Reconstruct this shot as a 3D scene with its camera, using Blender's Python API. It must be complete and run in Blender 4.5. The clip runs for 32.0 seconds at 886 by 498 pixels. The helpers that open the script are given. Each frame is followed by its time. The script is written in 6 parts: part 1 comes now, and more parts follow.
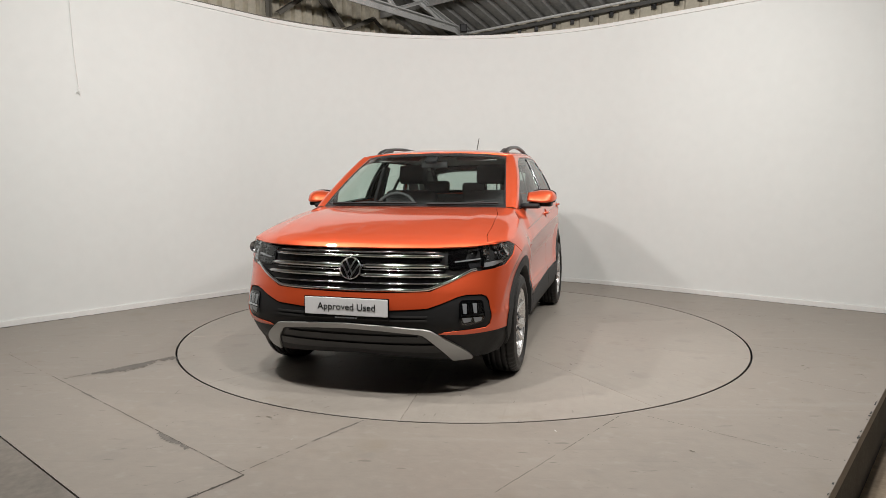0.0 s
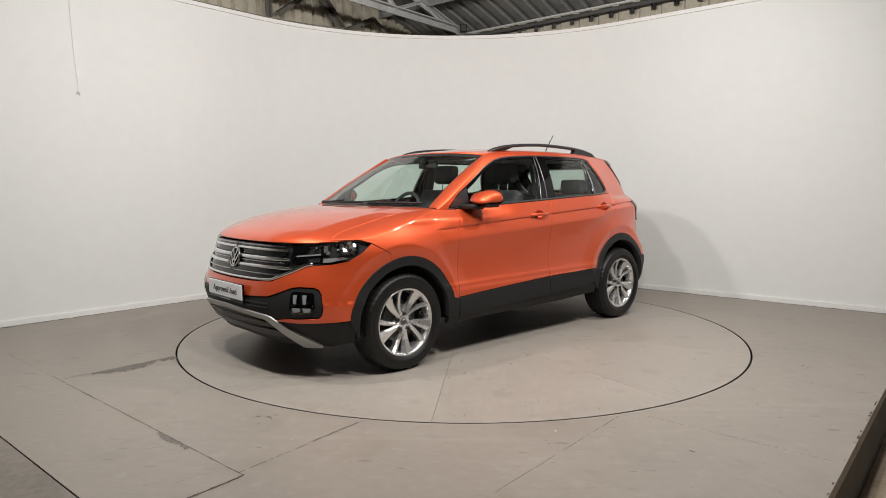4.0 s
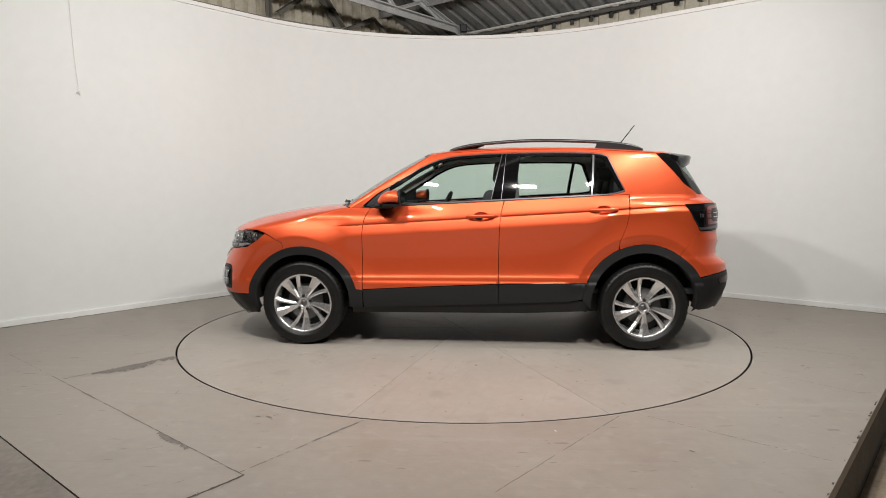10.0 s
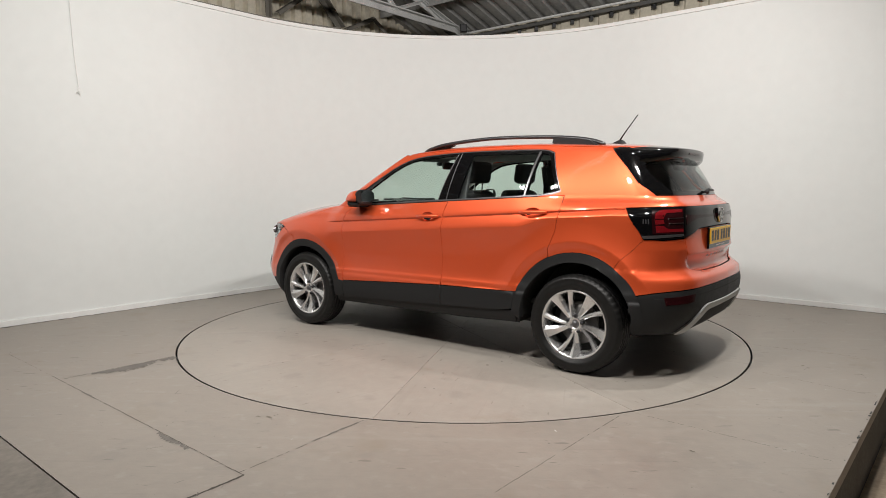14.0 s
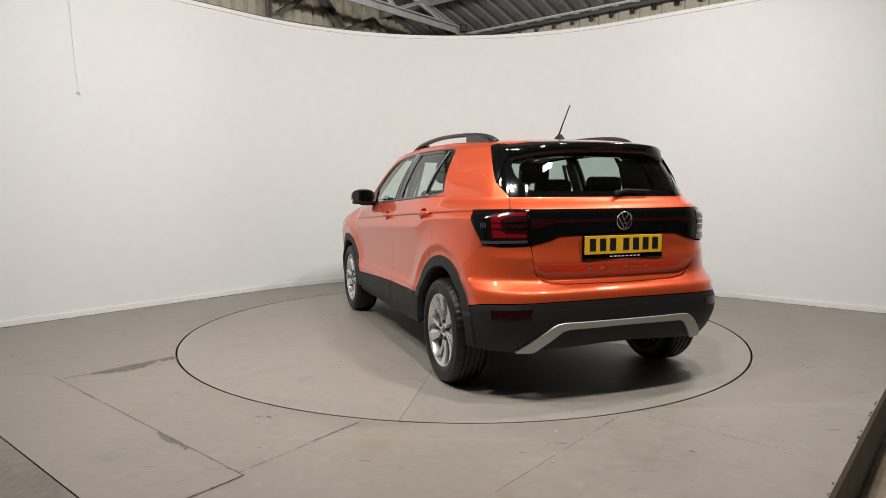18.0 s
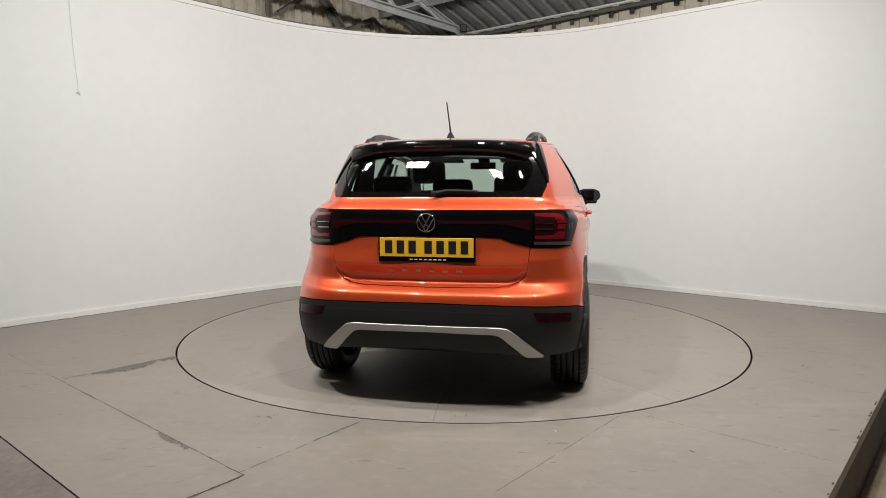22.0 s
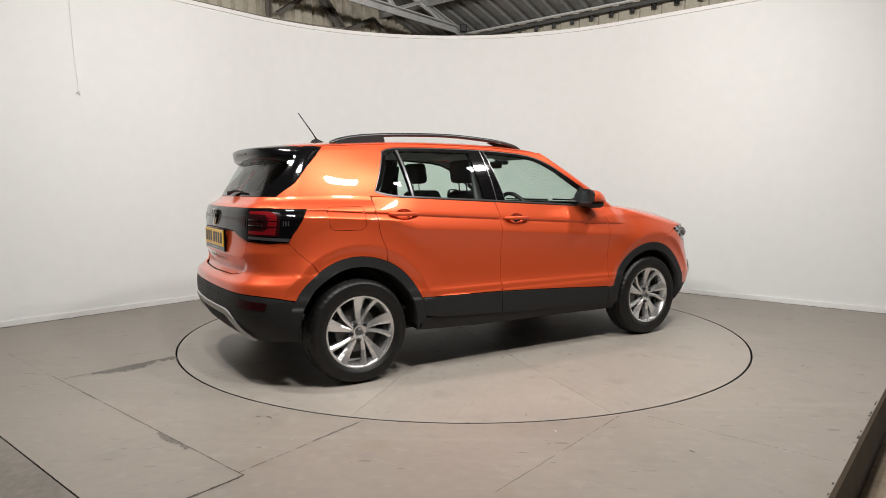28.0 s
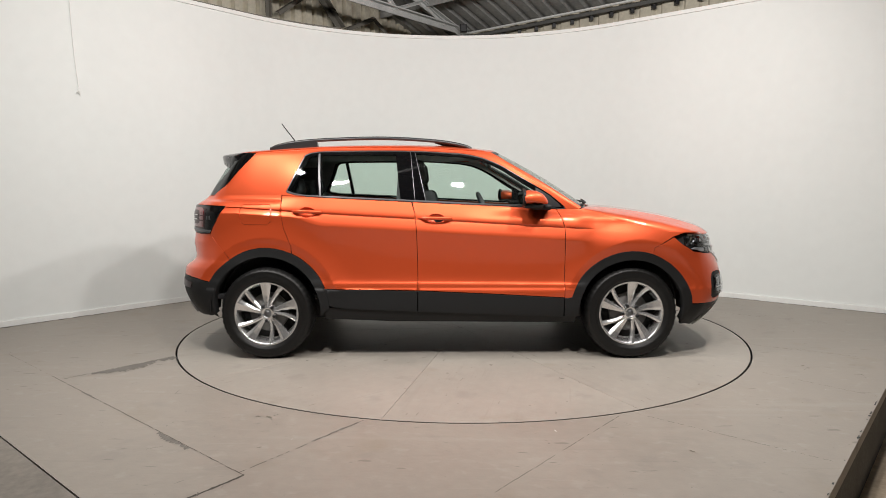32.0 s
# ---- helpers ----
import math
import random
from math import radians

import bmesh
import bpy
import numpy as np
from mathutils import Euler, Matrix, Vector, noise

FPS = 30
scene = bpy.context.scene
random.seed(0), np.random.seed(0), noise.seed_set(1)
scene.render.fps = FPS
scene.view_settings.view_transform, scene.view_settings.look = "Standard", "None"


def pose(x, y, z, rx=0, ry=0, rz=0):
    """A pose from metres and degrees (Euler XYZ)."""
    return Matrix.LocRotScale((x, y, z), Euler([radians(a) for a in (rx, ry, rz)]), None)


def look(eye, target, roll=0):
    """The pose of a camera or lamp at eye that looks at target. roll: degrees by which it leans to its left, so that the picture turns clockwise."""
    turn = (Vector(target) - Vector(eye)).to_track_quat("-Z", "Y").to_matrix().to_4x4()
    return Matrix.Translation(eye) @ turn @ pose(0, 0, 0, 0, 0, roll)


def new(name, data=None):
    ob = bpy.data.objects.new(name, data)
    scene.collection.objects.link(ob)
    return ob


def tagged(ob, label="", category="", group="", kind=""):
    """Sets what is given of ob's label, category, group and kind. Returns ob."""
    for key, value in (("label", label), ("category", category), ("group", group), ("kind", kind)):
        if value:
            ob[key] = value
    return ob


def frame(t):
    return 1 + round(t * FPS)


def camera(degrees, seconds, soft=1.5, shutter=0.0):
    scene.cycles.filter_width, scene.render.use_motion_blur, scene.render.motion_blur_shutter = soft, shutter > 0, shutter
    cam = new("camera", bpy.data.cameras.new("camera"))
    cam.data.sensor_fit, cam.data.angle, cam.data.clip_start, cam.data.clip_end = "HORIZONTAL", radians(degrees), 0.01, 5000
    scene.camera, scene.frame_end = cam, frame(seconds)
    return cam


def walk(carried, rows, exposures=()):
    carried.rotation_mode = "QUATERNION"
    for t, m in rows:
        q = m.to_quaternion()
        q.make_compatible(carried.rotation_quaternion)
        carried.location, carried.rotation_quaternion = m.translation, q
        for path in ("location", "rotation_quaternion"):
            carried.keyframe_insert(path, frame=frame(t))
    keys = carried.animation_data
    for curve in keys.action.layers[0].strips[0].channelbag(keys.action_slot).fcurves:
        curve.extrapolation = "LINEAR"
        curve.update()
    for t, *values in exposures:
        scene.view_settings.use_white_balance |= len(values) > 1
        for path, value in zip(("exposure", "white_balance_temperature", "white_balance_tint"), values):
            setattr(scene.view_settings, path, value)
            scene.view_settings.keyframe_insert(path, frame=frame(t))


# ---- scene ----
from mathutils.geometry import delaunay_2d_cdt
cam = camera(69.25, 32.0, soft=0.5)
EYE = (0.0, -5.435, 1.194)
CAM = Matrix.Translation(EYE) @ Euler((radians(90 - 5.424), 0, radians(1.571)), "XYZ").to_matrix().to_4x4() @ pose(0, 0, 0, 0, 0, -0.131)
walk(cam, [(0.0, CAM), (32.0, CAM)], [(0.0, 0.0), (8.0, 0.0), (13.0, 0.03), (21.5, 0.02), (24.0, 0.08), (28.0, 0.11), (32.0, 0.10)])
# the turntable's angle, seconds and degrees
TURN = [(0.0, 256.0), (1.5, 244.0), (3.5, 228.15), (6.0, 208.33), (9.0, 184.6), (11.0, 168.5), (13.0, 152.4), (15.0, 136.2), (17.0, 119.95), (19.0, 104.0), (21.0, 88.25), (23.0, 72.48), (25.0, 56.6), (28.0, 33.1), (30.0, 17.26), (32.0, 1.46)]
OFF = Vector((-0.108, -0.161, 0.0))

# ---- light ----
world = bpy.data.worlds.new("world")
world.use_nodes = True
scene.world = world
world.node_tree.nodes["Background"].inputs[0].default_value = (0.75, 0.85, 1.0, 1)
world.node_tree.nodes["Background"].inputs[1].default_value = 0.05
scene.view_settings.exposure = 0.0


def area_lamp(name, eye, target, watts, sx, sy, colour=(1.0, 0.960, 0.926)):
    data = bpy.data.lights.new(name, "AREA")
    data.shape, data.size, data.size_y, data.energy, data.color = "RECTANGLE", sx, sy, watts, colour
    ob = new(name, data)
    ob.matrix_world = look(eye, target)
    return ob


# five panel lamps on an arc above the near side of the turntable
for turn_, reach, watts in ((217, 2.95, 62), (246, 3.0, 61), (276, 3.1, 64), (301, 2.9, 61), (340, 2.6, 58)):
    at = Vector((reach * math.cos(radians(turn_)), reach * math.sin(radians(turn_)) - 0.2, 3.55))
    area_lamp("panel_lamp", at, (0.0, 0.5, 0.9), watts, 0.24, 0.20)

# ---- materials ----


def mat(name, colour, rough=0.5, metal=0.0, var=0.0, scale=6.0, bump=0.0, bscale=60.0, coat=0.0, spec=0.5, stretch=None, dark=None):
    m = bpy.data.materials.new(name)
    m.use_nodes = True
    nt = m.node_tree
    b = nt.nodes["Principled BSDF"]
    b.inputs["Base Color"].default_value = (*colour, 1)
    b.inputs["Roughness"].default_value = rough
    b.inputs["Metallic"].default_value = metal
    b.inputs["Coat Weight"].default_value = coat
    b.inputs["Coat Roughness"].default_value = 0.03
    b.inputs["Specular IOR Level"].default_value = spec
    tc = nt.nodes.new("ShaderNodeTexCoord")
    src = tc.outputs["Object"]
    if stretch:
        mp = nt.nodes.new("ShaderNodeMapping")
        mp.inputs["Scale"].default_value = stretch
        nt.links.new(src, mp.inputs[0])
        src = mp.outputs[0]
    if var:
        n1 = nt.nodes.new("ShaderNodeTexNoise")
        n1.inputs["Scale"].default_value, n1.inputs["Detail"].default_value = scale, 8
        n2 = nt.nodes.new("ShaderNodeTexNoise")
        n2.inputs["Scale"].default_value, n2.inputs["Detail"].default_value = scale * 11, 6
        ad = nt.nodes.new("ShaderNodeMath")
        ad.operation = "ADD"
        nt.links.new(src, n1.inputs["Vector"])
        nt.links.new(src, n2.inputs["Vector"])
        nt.links.new(n1.outputs["Fac"], ad.inputs[0])
        nt.links.new(n2.outputs["Fac"], ad.inputs[1])
        rp = nt.nodes.new("ShaderNodeMapRange")
        rp.inputs["From Min"].default_value, rp.inputs["From Max"].default_value = 0.65, 1.35
        nt.links.new(ad.outputs[0], rp.inputs[0])
        mx = nt.nodes.new("ShaderNodeMix")
        mx.data_type = "RGBA"
        lo = dark if dark else tuple(c * (1 - var) for c in colour)
        mx.inputs["A"].default_value = (*lo, 1)
        mx.inputs["B"].default_value = (*[min(1, c * (1 + var * 0.6)) for c in colour], 1)
        nt.links.new(rp.outputs[0], mx.inputs["Factor"])
        nt.links.new(mx.outputs["Result"], b.inputs["Base Color"])
        rr = nt.nodes.new("ShaderNodeMapRange")
        rr.inputs["From Min"].default_value, rr.inputs["From Max"].default_value = 0.6, 1.4
        rr.inputs["To Min"].default_value, rr.inputs["To Max"].default_value = max(0.02, rough - 0.08), min(1, rough + 0.08)
        nt.links.new(ad.outputs[0], rr.inputs[0])
        nt.links.new(rr.outputs[0], b.inputs["Roughness"])
    if bump:
        nb = nt.nodes.new("ShaderNodeTexNoise")
        nb.inputs["Scale"].default_value, nb.inputs["Detail"].default_value = bscale, 4
        nt.links.new(src, nb.inputs["Vector"])
        bp = nt.nodes.new("ShaderNodeBump")
        bp.inputs["Strength"].default_value, bp.inputs["Distance"].default_value = bump, 0.01
        nt.links.new(nb.outputs["Fac"], bp.inputs["Height"])
        nt.links.new(bp.outputs[0], b.inputs["Normal"])
    return m


def glass(name, tint, extra=1.0, rough=0.0):
    m = bpy.data.materials.new(name)
    m.use_nodes = True
    nt = m.node_tree
    nt.nodes.clear()
    out = nt.nodes.new("ShaderNodeOutputMaterial")
    tr = nt.nodes.new("ShaderNodeBsdfTransparent")
    tr.inputs[0].default_value = (*tint, 1)
    gl = nt.nodes.new("ShaderNodeBsdfGlossy")
    gl.inputs["Roughness"].default_value = rough
    lw = nt.nodes.new("ShaderNodeLayerWeight")
    lw.inputs["Blend"].default_value = 0.5
    pw = nt.nodes.new("ShaderNodeMath")
    pw.operation, pw.inputs[1].default_value = "POWER", 5.0
    fr = nt.nodes.new("ShaderNodeMath")
    fr.operation, fr.inputs[1].default_value, fr.inputs[2].default_value = "MULTIPLY_ADD", 0.9, 0.07 * extra
    nt.links.new(lw.outputs["Facing"], pw.inputs[0])
    nt.links.new(pw.outputs[0], fr.inputs[0])
    mx = nt.nodes.new("ShaderNodeMixShader")
    nt.links.new(fr.outputs[0], mx.inputs[0])
    nt.links.new(tr.outputs[0], mx.inputs[1])
    nt.links.new(gl.outputs[0], mx.inputs[2])
    nt.links.new(mx.outputs[0], out.inputs[0])
    return m


def floor_mat(name, colour):
    """Painted boards: broad cloudy wear, fine grain, long scuffs and scattered dirty spots."""
    m = mat(name, colour, 0.48, 0, 0.13, 1.4, 0.06, 45)
    nt = m.node_tree
    b = nt.nodes["Principled BSDF"]
    base_link = b.inputs["Base Color"].links[0].from_socket
    tc = nt.nodes.new("ShaderNodeTexCoord")
    prev = base_link
    for sc, rot, lo, hi, tint, amt in (((0.5, 7.0, 1.0), 52, 0.60, 0.70, (0.40, 0.385, 0.355), 0.14), ((0.7, 11.0, 1.0), -37, 0.62, 0.70, (0.19, 0.175, 0.15), 0.10), ((1.6, 34.0, 1.0), 24, 0.63, 0.69, (0.185, 0.17, 0.145), 0.16), ((2.2, 40.0, 1.0), -8, 0.65, 0.70, (0.40, 0.385, 0.36), 0.12), ((5.0, 5.0, 1.0), 10, 0.60, 0.70, (0.19, 0.178, 0.16), 0.26), ((9.0, 13.0, 1.0), 33, 0.60, 0.68, (0.36, 0.34, 0.31), 0.25), ((6.0, 26.0, 1.0), -52, 0.67, 0.71, (0.13, 0.118, 0.10), 0.55), ((21.0, 21.0, 1.0), 80, 0.70, 0.76, (0.13, 0.118, 0.10), 0.6), ((75.0, 75.0, 1.0), 30, 0.71, 0.75, (0.11, 0.10, 0.085), 0.6), ((2.6, 2.6, 1.0), 65, 0.60, 0.74, (0.235, 0.20, 0.15), 0.5)):
        mp = nt.nodes.new("ShaderNodeMapping")
        mp.inputs["Scale"].default_value, mp.inputs["Rotation"].default_value = sc, (0, 0, radians(rot))
        no = nt.nodes.new("ShaderNodeTexNoise")
        no.inputs["Scale"].default_value, no.inputs["Detail"].default_value = 1.0, 6
        mr = nt.nodes.new("ShaderNodeMapRange")
        mr.inputs["From Min"].default_value, mr.inputs["From Max"].default_value, mr.inputs["To Max"].default_value = lo, hi, amt
        mx = nt.nodes.new("ShaderNodeMix")
        mx.data_type = "RGBA"
        mx.inputs["B"].default_value = (*tint, 1)
        nt.links.new(tc.outputs["Object"], mp.inputs[0])
        nt.links.new(mp.outputs[0], no.inputs["Vector"])
        nt.links.new(no.outputs["Fac"], mr.inputs[0])
        nt.links.new(mr.outputs[0], mx.inputs["Factor"])
        nt.links.new(prev, mx.inputs["A"])
        prev = mx.outputs["Result"]
    nt.links.new(prev, b.inputs["Base Color"])
    return m


M_PAINT = mat("orange_paint", (0.73, 0.098, 0.027), 0.41, 0.56, 0.05, 500, coat=1.0)
M_CLAD = mat("black_plastic", (0.0130, 0.0133, 0.0137), 0.55, 0, 0.12, 30, 0.05, 900, spec=0.3)
M_GLOSS = mat("gloss_black", (0.003, 0.003, 0.0034), 0.06, 0)
M_DARK = mat("dark_underbody", (0.018, 0.0175, 0.017), 0.8, 0, 0.2, 20)
M_SILVER = mat("silver_paint", (0.43, 0.435, 0.43), 0.40, 0.5, 0.05, 200)
M_CHROME = mat("chrome", (0.78, 0.78, 0.79), 0.08, 1.0)
M_ALLOY = mat("alloy", (0.74, 0.74, 0.735), 0.27, 0.85)
M_TYRE = mat("tyre_rubber", (0.0075, 0.0073, 0.007), 0.46, 0, 0.3, 25, 0.12, 120, spec=0.35)
M_GLASS = glass("tinted_glass", (0.84, 0.95, 0.90))
M_GLASS2 = glass("rear_glass", (0.62, 0.70, 0.67))
M_LENS = glass("lamp_lens", (0.85, 0.87, 0.88))
M_RED = mat("red_lens", (0.15, 0.005, 0.008), 0.1, 0, coat=1.0)
M_REDDARK = mat("smoked_red", (0.018, 0.0025, 0.0035), 0.22, 0, spec=0.35)
M_LAMPGREY = mat("lamp_grey", (0.35, 0.36, 0.37), 0.3, 0.3)
M_LAMPHOUSE = mat("lamp_housing", (0.02, 0.02, 0.022), 0.35)
M_GRILLE = mat("grille_black", (0.007, 0.007, 0.0075), 0.35, 0, 0.1, 40)
M_DARKCHROME = mat("dark_chrome", (0.35, 0.35, 0.36), 0.15, 1.0)
M_SATIN = mat("satin_trim", (0.16, 0.16, 0.165), 0.32, 0.8)
M_MIRROR = mat("mirror_silver", (0.85, 0.86, 0.87), 0.02, 1.0)
M_SATINBLACK = mat("satin_black", (0.02, 0.02, 0.021), 0.35)
M_DISCSTEEL = mat("brake_steel", (0.13, 0.125, 0.12), 0.45, 0.7, 0.15, 60)
M_DISCSEAM = mat("plate_wear", (0.20, 0.19, 0.175), 0.8, 0, 0.2, 12)
M_SEAT = mat("seat_cloth", (0.04, 0.04, 0.043), 0.85, 0, 0.25, 40, 0.2, 400)
M_TRIM = mat("interior_plastic", (0.05, 0.05, 0.052), 0.6, 0, 0.1, 30)
M_LINER = mat("headliner", (0.45, 0.45, 0.43), 0.9, 0, 0.08, 60)
M_WHITEPLATE = mat("white_plate", (0.78, 0.79, 0.80), 0.35)
M_YELLOW = mat("yellow_plate", (0.80, 0.46, 0.02), 0.35)
M_INK = mat("plate_ink", (0.01, 0.01, 0.012), 0.4)
M_WALL = mat("white_wall_paint", (0.738, 0.763, 0.746), 0.75, 0, 0.03, 0.8, 0.04, 5)
M_FLOOR = floor_mat("grey_floor_paint", (0.287, 0.257, 0.222))
M_DISC = floor_mat("turntable_paint", (0.332, 0.302, 0.264))
M_CONC = mat("raw_concrete", (0.43, 0.345, 0.25), 0.85, 0, 0.3, 3, 0.3, 30)
M_BLACKEDGE = mat("black_step_face", (0.012, 0.012, 0.012), 0.6, 0, 0.4, 5, 0.2, 40)
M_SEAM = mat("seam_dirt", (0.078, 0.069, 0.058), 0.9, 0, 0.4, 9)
M_BROWN = mat("brown_painted_steel", (0.17, 0.158, 0.135), 0.7, 0, 0.2, 5)
M_STAIN = mat("worn_patch", (0.165, 0.152, 0.135), 0.8, 0, 0.25, 14)
M_SMEAR = mat("tan_smear", (0.20, 0.175, 0.14), 0.7, 0, 0.3, 20)
M_RAMP = mat("ramp_paint", (0.215, 0.195, 0.168), 0.7, 0, 0.3, 2.5, 0.2, 30)
M_RIM = mat("white_rim", (0.78, 0.79, 0.77), 0.6, 0, 0.05, 3)
M_ROOF = mat("corrugated_roof", (0.38, 0.38, 0.37), 0.6, 0.1, 0.25, 2)
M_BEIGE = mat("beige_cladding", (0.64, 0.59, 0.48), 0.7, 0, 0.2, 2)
# dark cladding with the hall's lack of light in its colour; also the eaves beam
M_HALL = mat("dark_beam_unlit_sheet", (0.12, 0.12, 0.115), 0.8, 0, 0.2, 2)
M_STEEL = mat("galvanised_steel", (0.62, 0.63, 0.62), 0.5, 0.0, 0.2, 6)
M_ROPE = mat("white_cord", (0.78, 0.78, 0.765), 0.8)

# ---- building helpers ----


def obj(name, bm, material, parent=None, label="", smooth=False):
    me = bpy.data.meshes.new(name)
    bm.to_mesh(me)
    bm.free()
    me.materials.append(material)
    if smooth:
        me.polygons.foreach_set("use_smooth", [True] * len(me.polygons))
    ob = new(name, me)
    if parent is not None:
        ob.parent = parent
    return tagged(ob, label)


def box_bm(sx, sy, sz, at=(0, 0, 0), bevel=0.0, turn=None, bm=None, seg=2):
    b2 = bmesh.new()
    bmesh.ops.create_cube(b2, size=1)
    bmesh.ops.scale(b2, vec=(sx, sy, sz), verts=b2.verts)
    if bevel:
        bmesh.ops.bevel(b2, geom=b2.edges[:], offset=bevel, segments=seg, affect="EDGES", profile=0.5)
    m = Matrix.Translation(at) @ (turn if turn is not None else Matrix())
    bmesh.ops.transform(b2, matrix=m, verts=b2.verts)
    return b2 if bm is None else merge(bm, b2)


def merge(bm, b2):
    me = bpy.data.meshes.new("tmp")
    b2.to_mesh(me)
    b2.free()
    bm.from_mesh(me)
    bpy.data.meshes.remove(me)
    return bm


def tube_bm(pts, r, n=8, bm=None, cap=True):
    """A round bar along a line of points; r is one radius or one for each point."""
    bm = bm or bmesh.new()
    pts = [Vector(q) for q in pts]
    rs = r if isinstance(r, (list, tuple)) else [r] * len(pts)
    rings = []
    for i, q in enumerate(pts):
        d = (pts[min(i + 1, len(pts) - 1)] - pts[max(i - 1, 0)]).normalized()
        s = d.cross(Vector((0, 0, 1)))
        if s.length < 0.05:
            s = d.cross(Vector((0, 1, 0)))
        s.normalize()
        w = s.cross(d)
        rings.append([bm.verts.new(q + rs[i] * (math.cos(k * math.tau / n) * s + math.sin(k * math.tau / n) * w)) for k in range(n)])
    for a, b in zip(rings, rings[1:]):
        for k in range(n):
            bm.faces.new((a[k], a[(k + 1) % n], b[(k + 1) % n], b[k]))
    if cap:
        bm.faces.new(rings[0][::-1])
        bm.faces.new(rings[-1])
    bmesh.ops.recalc_face_normals(bm, faces=bm.faces)
    return bm


def lathe_bm(profile, n=48, axis="y", bm=None):
    """A solid of revolution: profile of (radius, along)."""
    bm = bm or bmesh.new()
    rings = []
    for r, y in profile:
        ring = []
        for k in range(n):
            a = k * math.tau / n
            c, s = r * math.cos(a), r * math.sin(a)
            ring.append(bm.verts.new((c, y, s) if axis == "y" else ((y, c, s) if axis == "x" else (c, s, y))))
        rings.append(ring)
    for a, b in zip(rings, rings[1:]):
        for k in range(n):
            bm.faces.new((a[k], a[(k + 1) % n], b[(k + 1) % n], b[k]))
    bmesh.ops.recalc_face_normals(bm, faces=bm.faces)
    return bm


def prism_bm(poly, h0, h1, bm=None, plane="xy"):
    """A straight-sided solid over a plan polygon."""
    bm = bm or bmesh.new()

    def at(q, h):
        return (q[0], q[1], h) if plane == "xy" else ((q[0], h, q[1]) if plane == "xz" else (h, q[0], q[1]))
    lo = [bm.verts.new(at(q, h0)) for q in poly]
    hi = [bm.verts.new(at(q, h1)) for q in poly]
    bm.faces.new(lo)
    bm.faces.new(hi)
    n = len(poly)
    for k in range(n):
        bm.faces.new((lo[k], lo[(k + 1) % n], hi[(k + 1) % n], hi[k]))
    bmesh.ops.recalc_face_normals(bm, faces=bm.faces)
    return bm


def spline(pts, n):
    """Points along a smooth curve through pts, n to each span."""
    q = np.array(pts, float)
    e = np.vstack([2 * q[0] - q[1], q, 2 * q[-1] - q[-2]])
    out = []
    for i in range(len(q) - 1):
        p0, p1, p2, p3 = e[i:i + 4]
        for t in np.linspace(0, 1, n, endpoint=False):
            out.append(0.5 * (2 * p1 + (p2 - p0) * t + (2 * p0 - 5 * p1 + 4 * p2 - p3) * t * t + (3 * p1 - p0 - 3 * p2 + p3) * t ** 3))
    out.append(q[-1])
    return np.array(out)


# ---- the hall ----
# plan directions of the hall: along E1 runs one straight wall, along E2 the other
E1, E2 = Vector((0.627, 0.779, 0)), Vector((0.779, -0.627, 0))
YAW = math.degrees(math.atan2(0.779, 0.627))
RIM_Z, STEP, R_DISC, R_WALL = 3.105, 0.40, 2.256, 3.06


def hall(a, b, z=0.0):
    """A place in the hall: a metres along E1, b along E2."""
    return E1 * a + E2 * b + Vector((0, 0, z))


arc = [(R_WALL * math.sin(k / 160 * math.pi / 2), -R_WALL * math.cos(k / 160 * math.pi / 2)) for k in range(161)]
PLAN = [(-7.5 + 0.5 * k, -R_WALL) for k in range(15)] + arc + [(R_WALL, 0.5 * k) for k in range(1, 14)]
curve = np.array([tuple(hall(a, b)[:2]) for a, b in PLAN])


def offset_curve(c, dist):
    t = np.gradient(c, axis=0)
    t /= np.linalg.norm(t, axis=1)[:, None]
    return c + dist * np.stack([-t[:, 1], t[:, 0]], 1)


def strip_wall(name, c, inner, outer, z0, z1, material, label):
    a, b = offset_curve(c, inner), offset_curve(c, outer)
    bm = bmesh.new()
    n = len(a)
    cols = [[bm.verts.new((*q, z)) for q in a] for z in (z0, z1)] + [[bm.verts.new((*q, z)) for q in b] for z in (z1, z0)]
    for r in range(4):
        p, q = cols[r], cols[(r + 1) % 4]
        for k in range(n - 1):
            bm.faces.new((p[k], p[k + 1], q[k + 1], q[k]))
    bm.faces.new([cols[r][0] for r in range(4)])
    bm.faces.new([cols[r][-1] for r in range(4)])
    bmesh.ops.recalc_face_normals(bm, faces=bm.faces)
    return tagged(obj(name, bm, material, None, label), kind="structure")


wall = strip_wall("wall_curved", curve, 0.0, 0.06, -STEP, RIM_Z, M_WALL, "smooth curved white painted studio wall")
strip_wall("baseboard", curve, -0.016, -0.001, 0.0, 0.05, M_RIM, "low white skirting strip along the curved wall")
strip_wall("trim_ledge", curve[8:57], 0.16, 0.24, RIM_Z, RIM_Z + 0.105, M_BROWN, "dusty brown rail behind the top of the wall")
strip_wall("trim", curve, -0.018, 0.075, RIM_Z, RIM_Z + 0.04, M_RIM, "white capping strip on top of the wall")


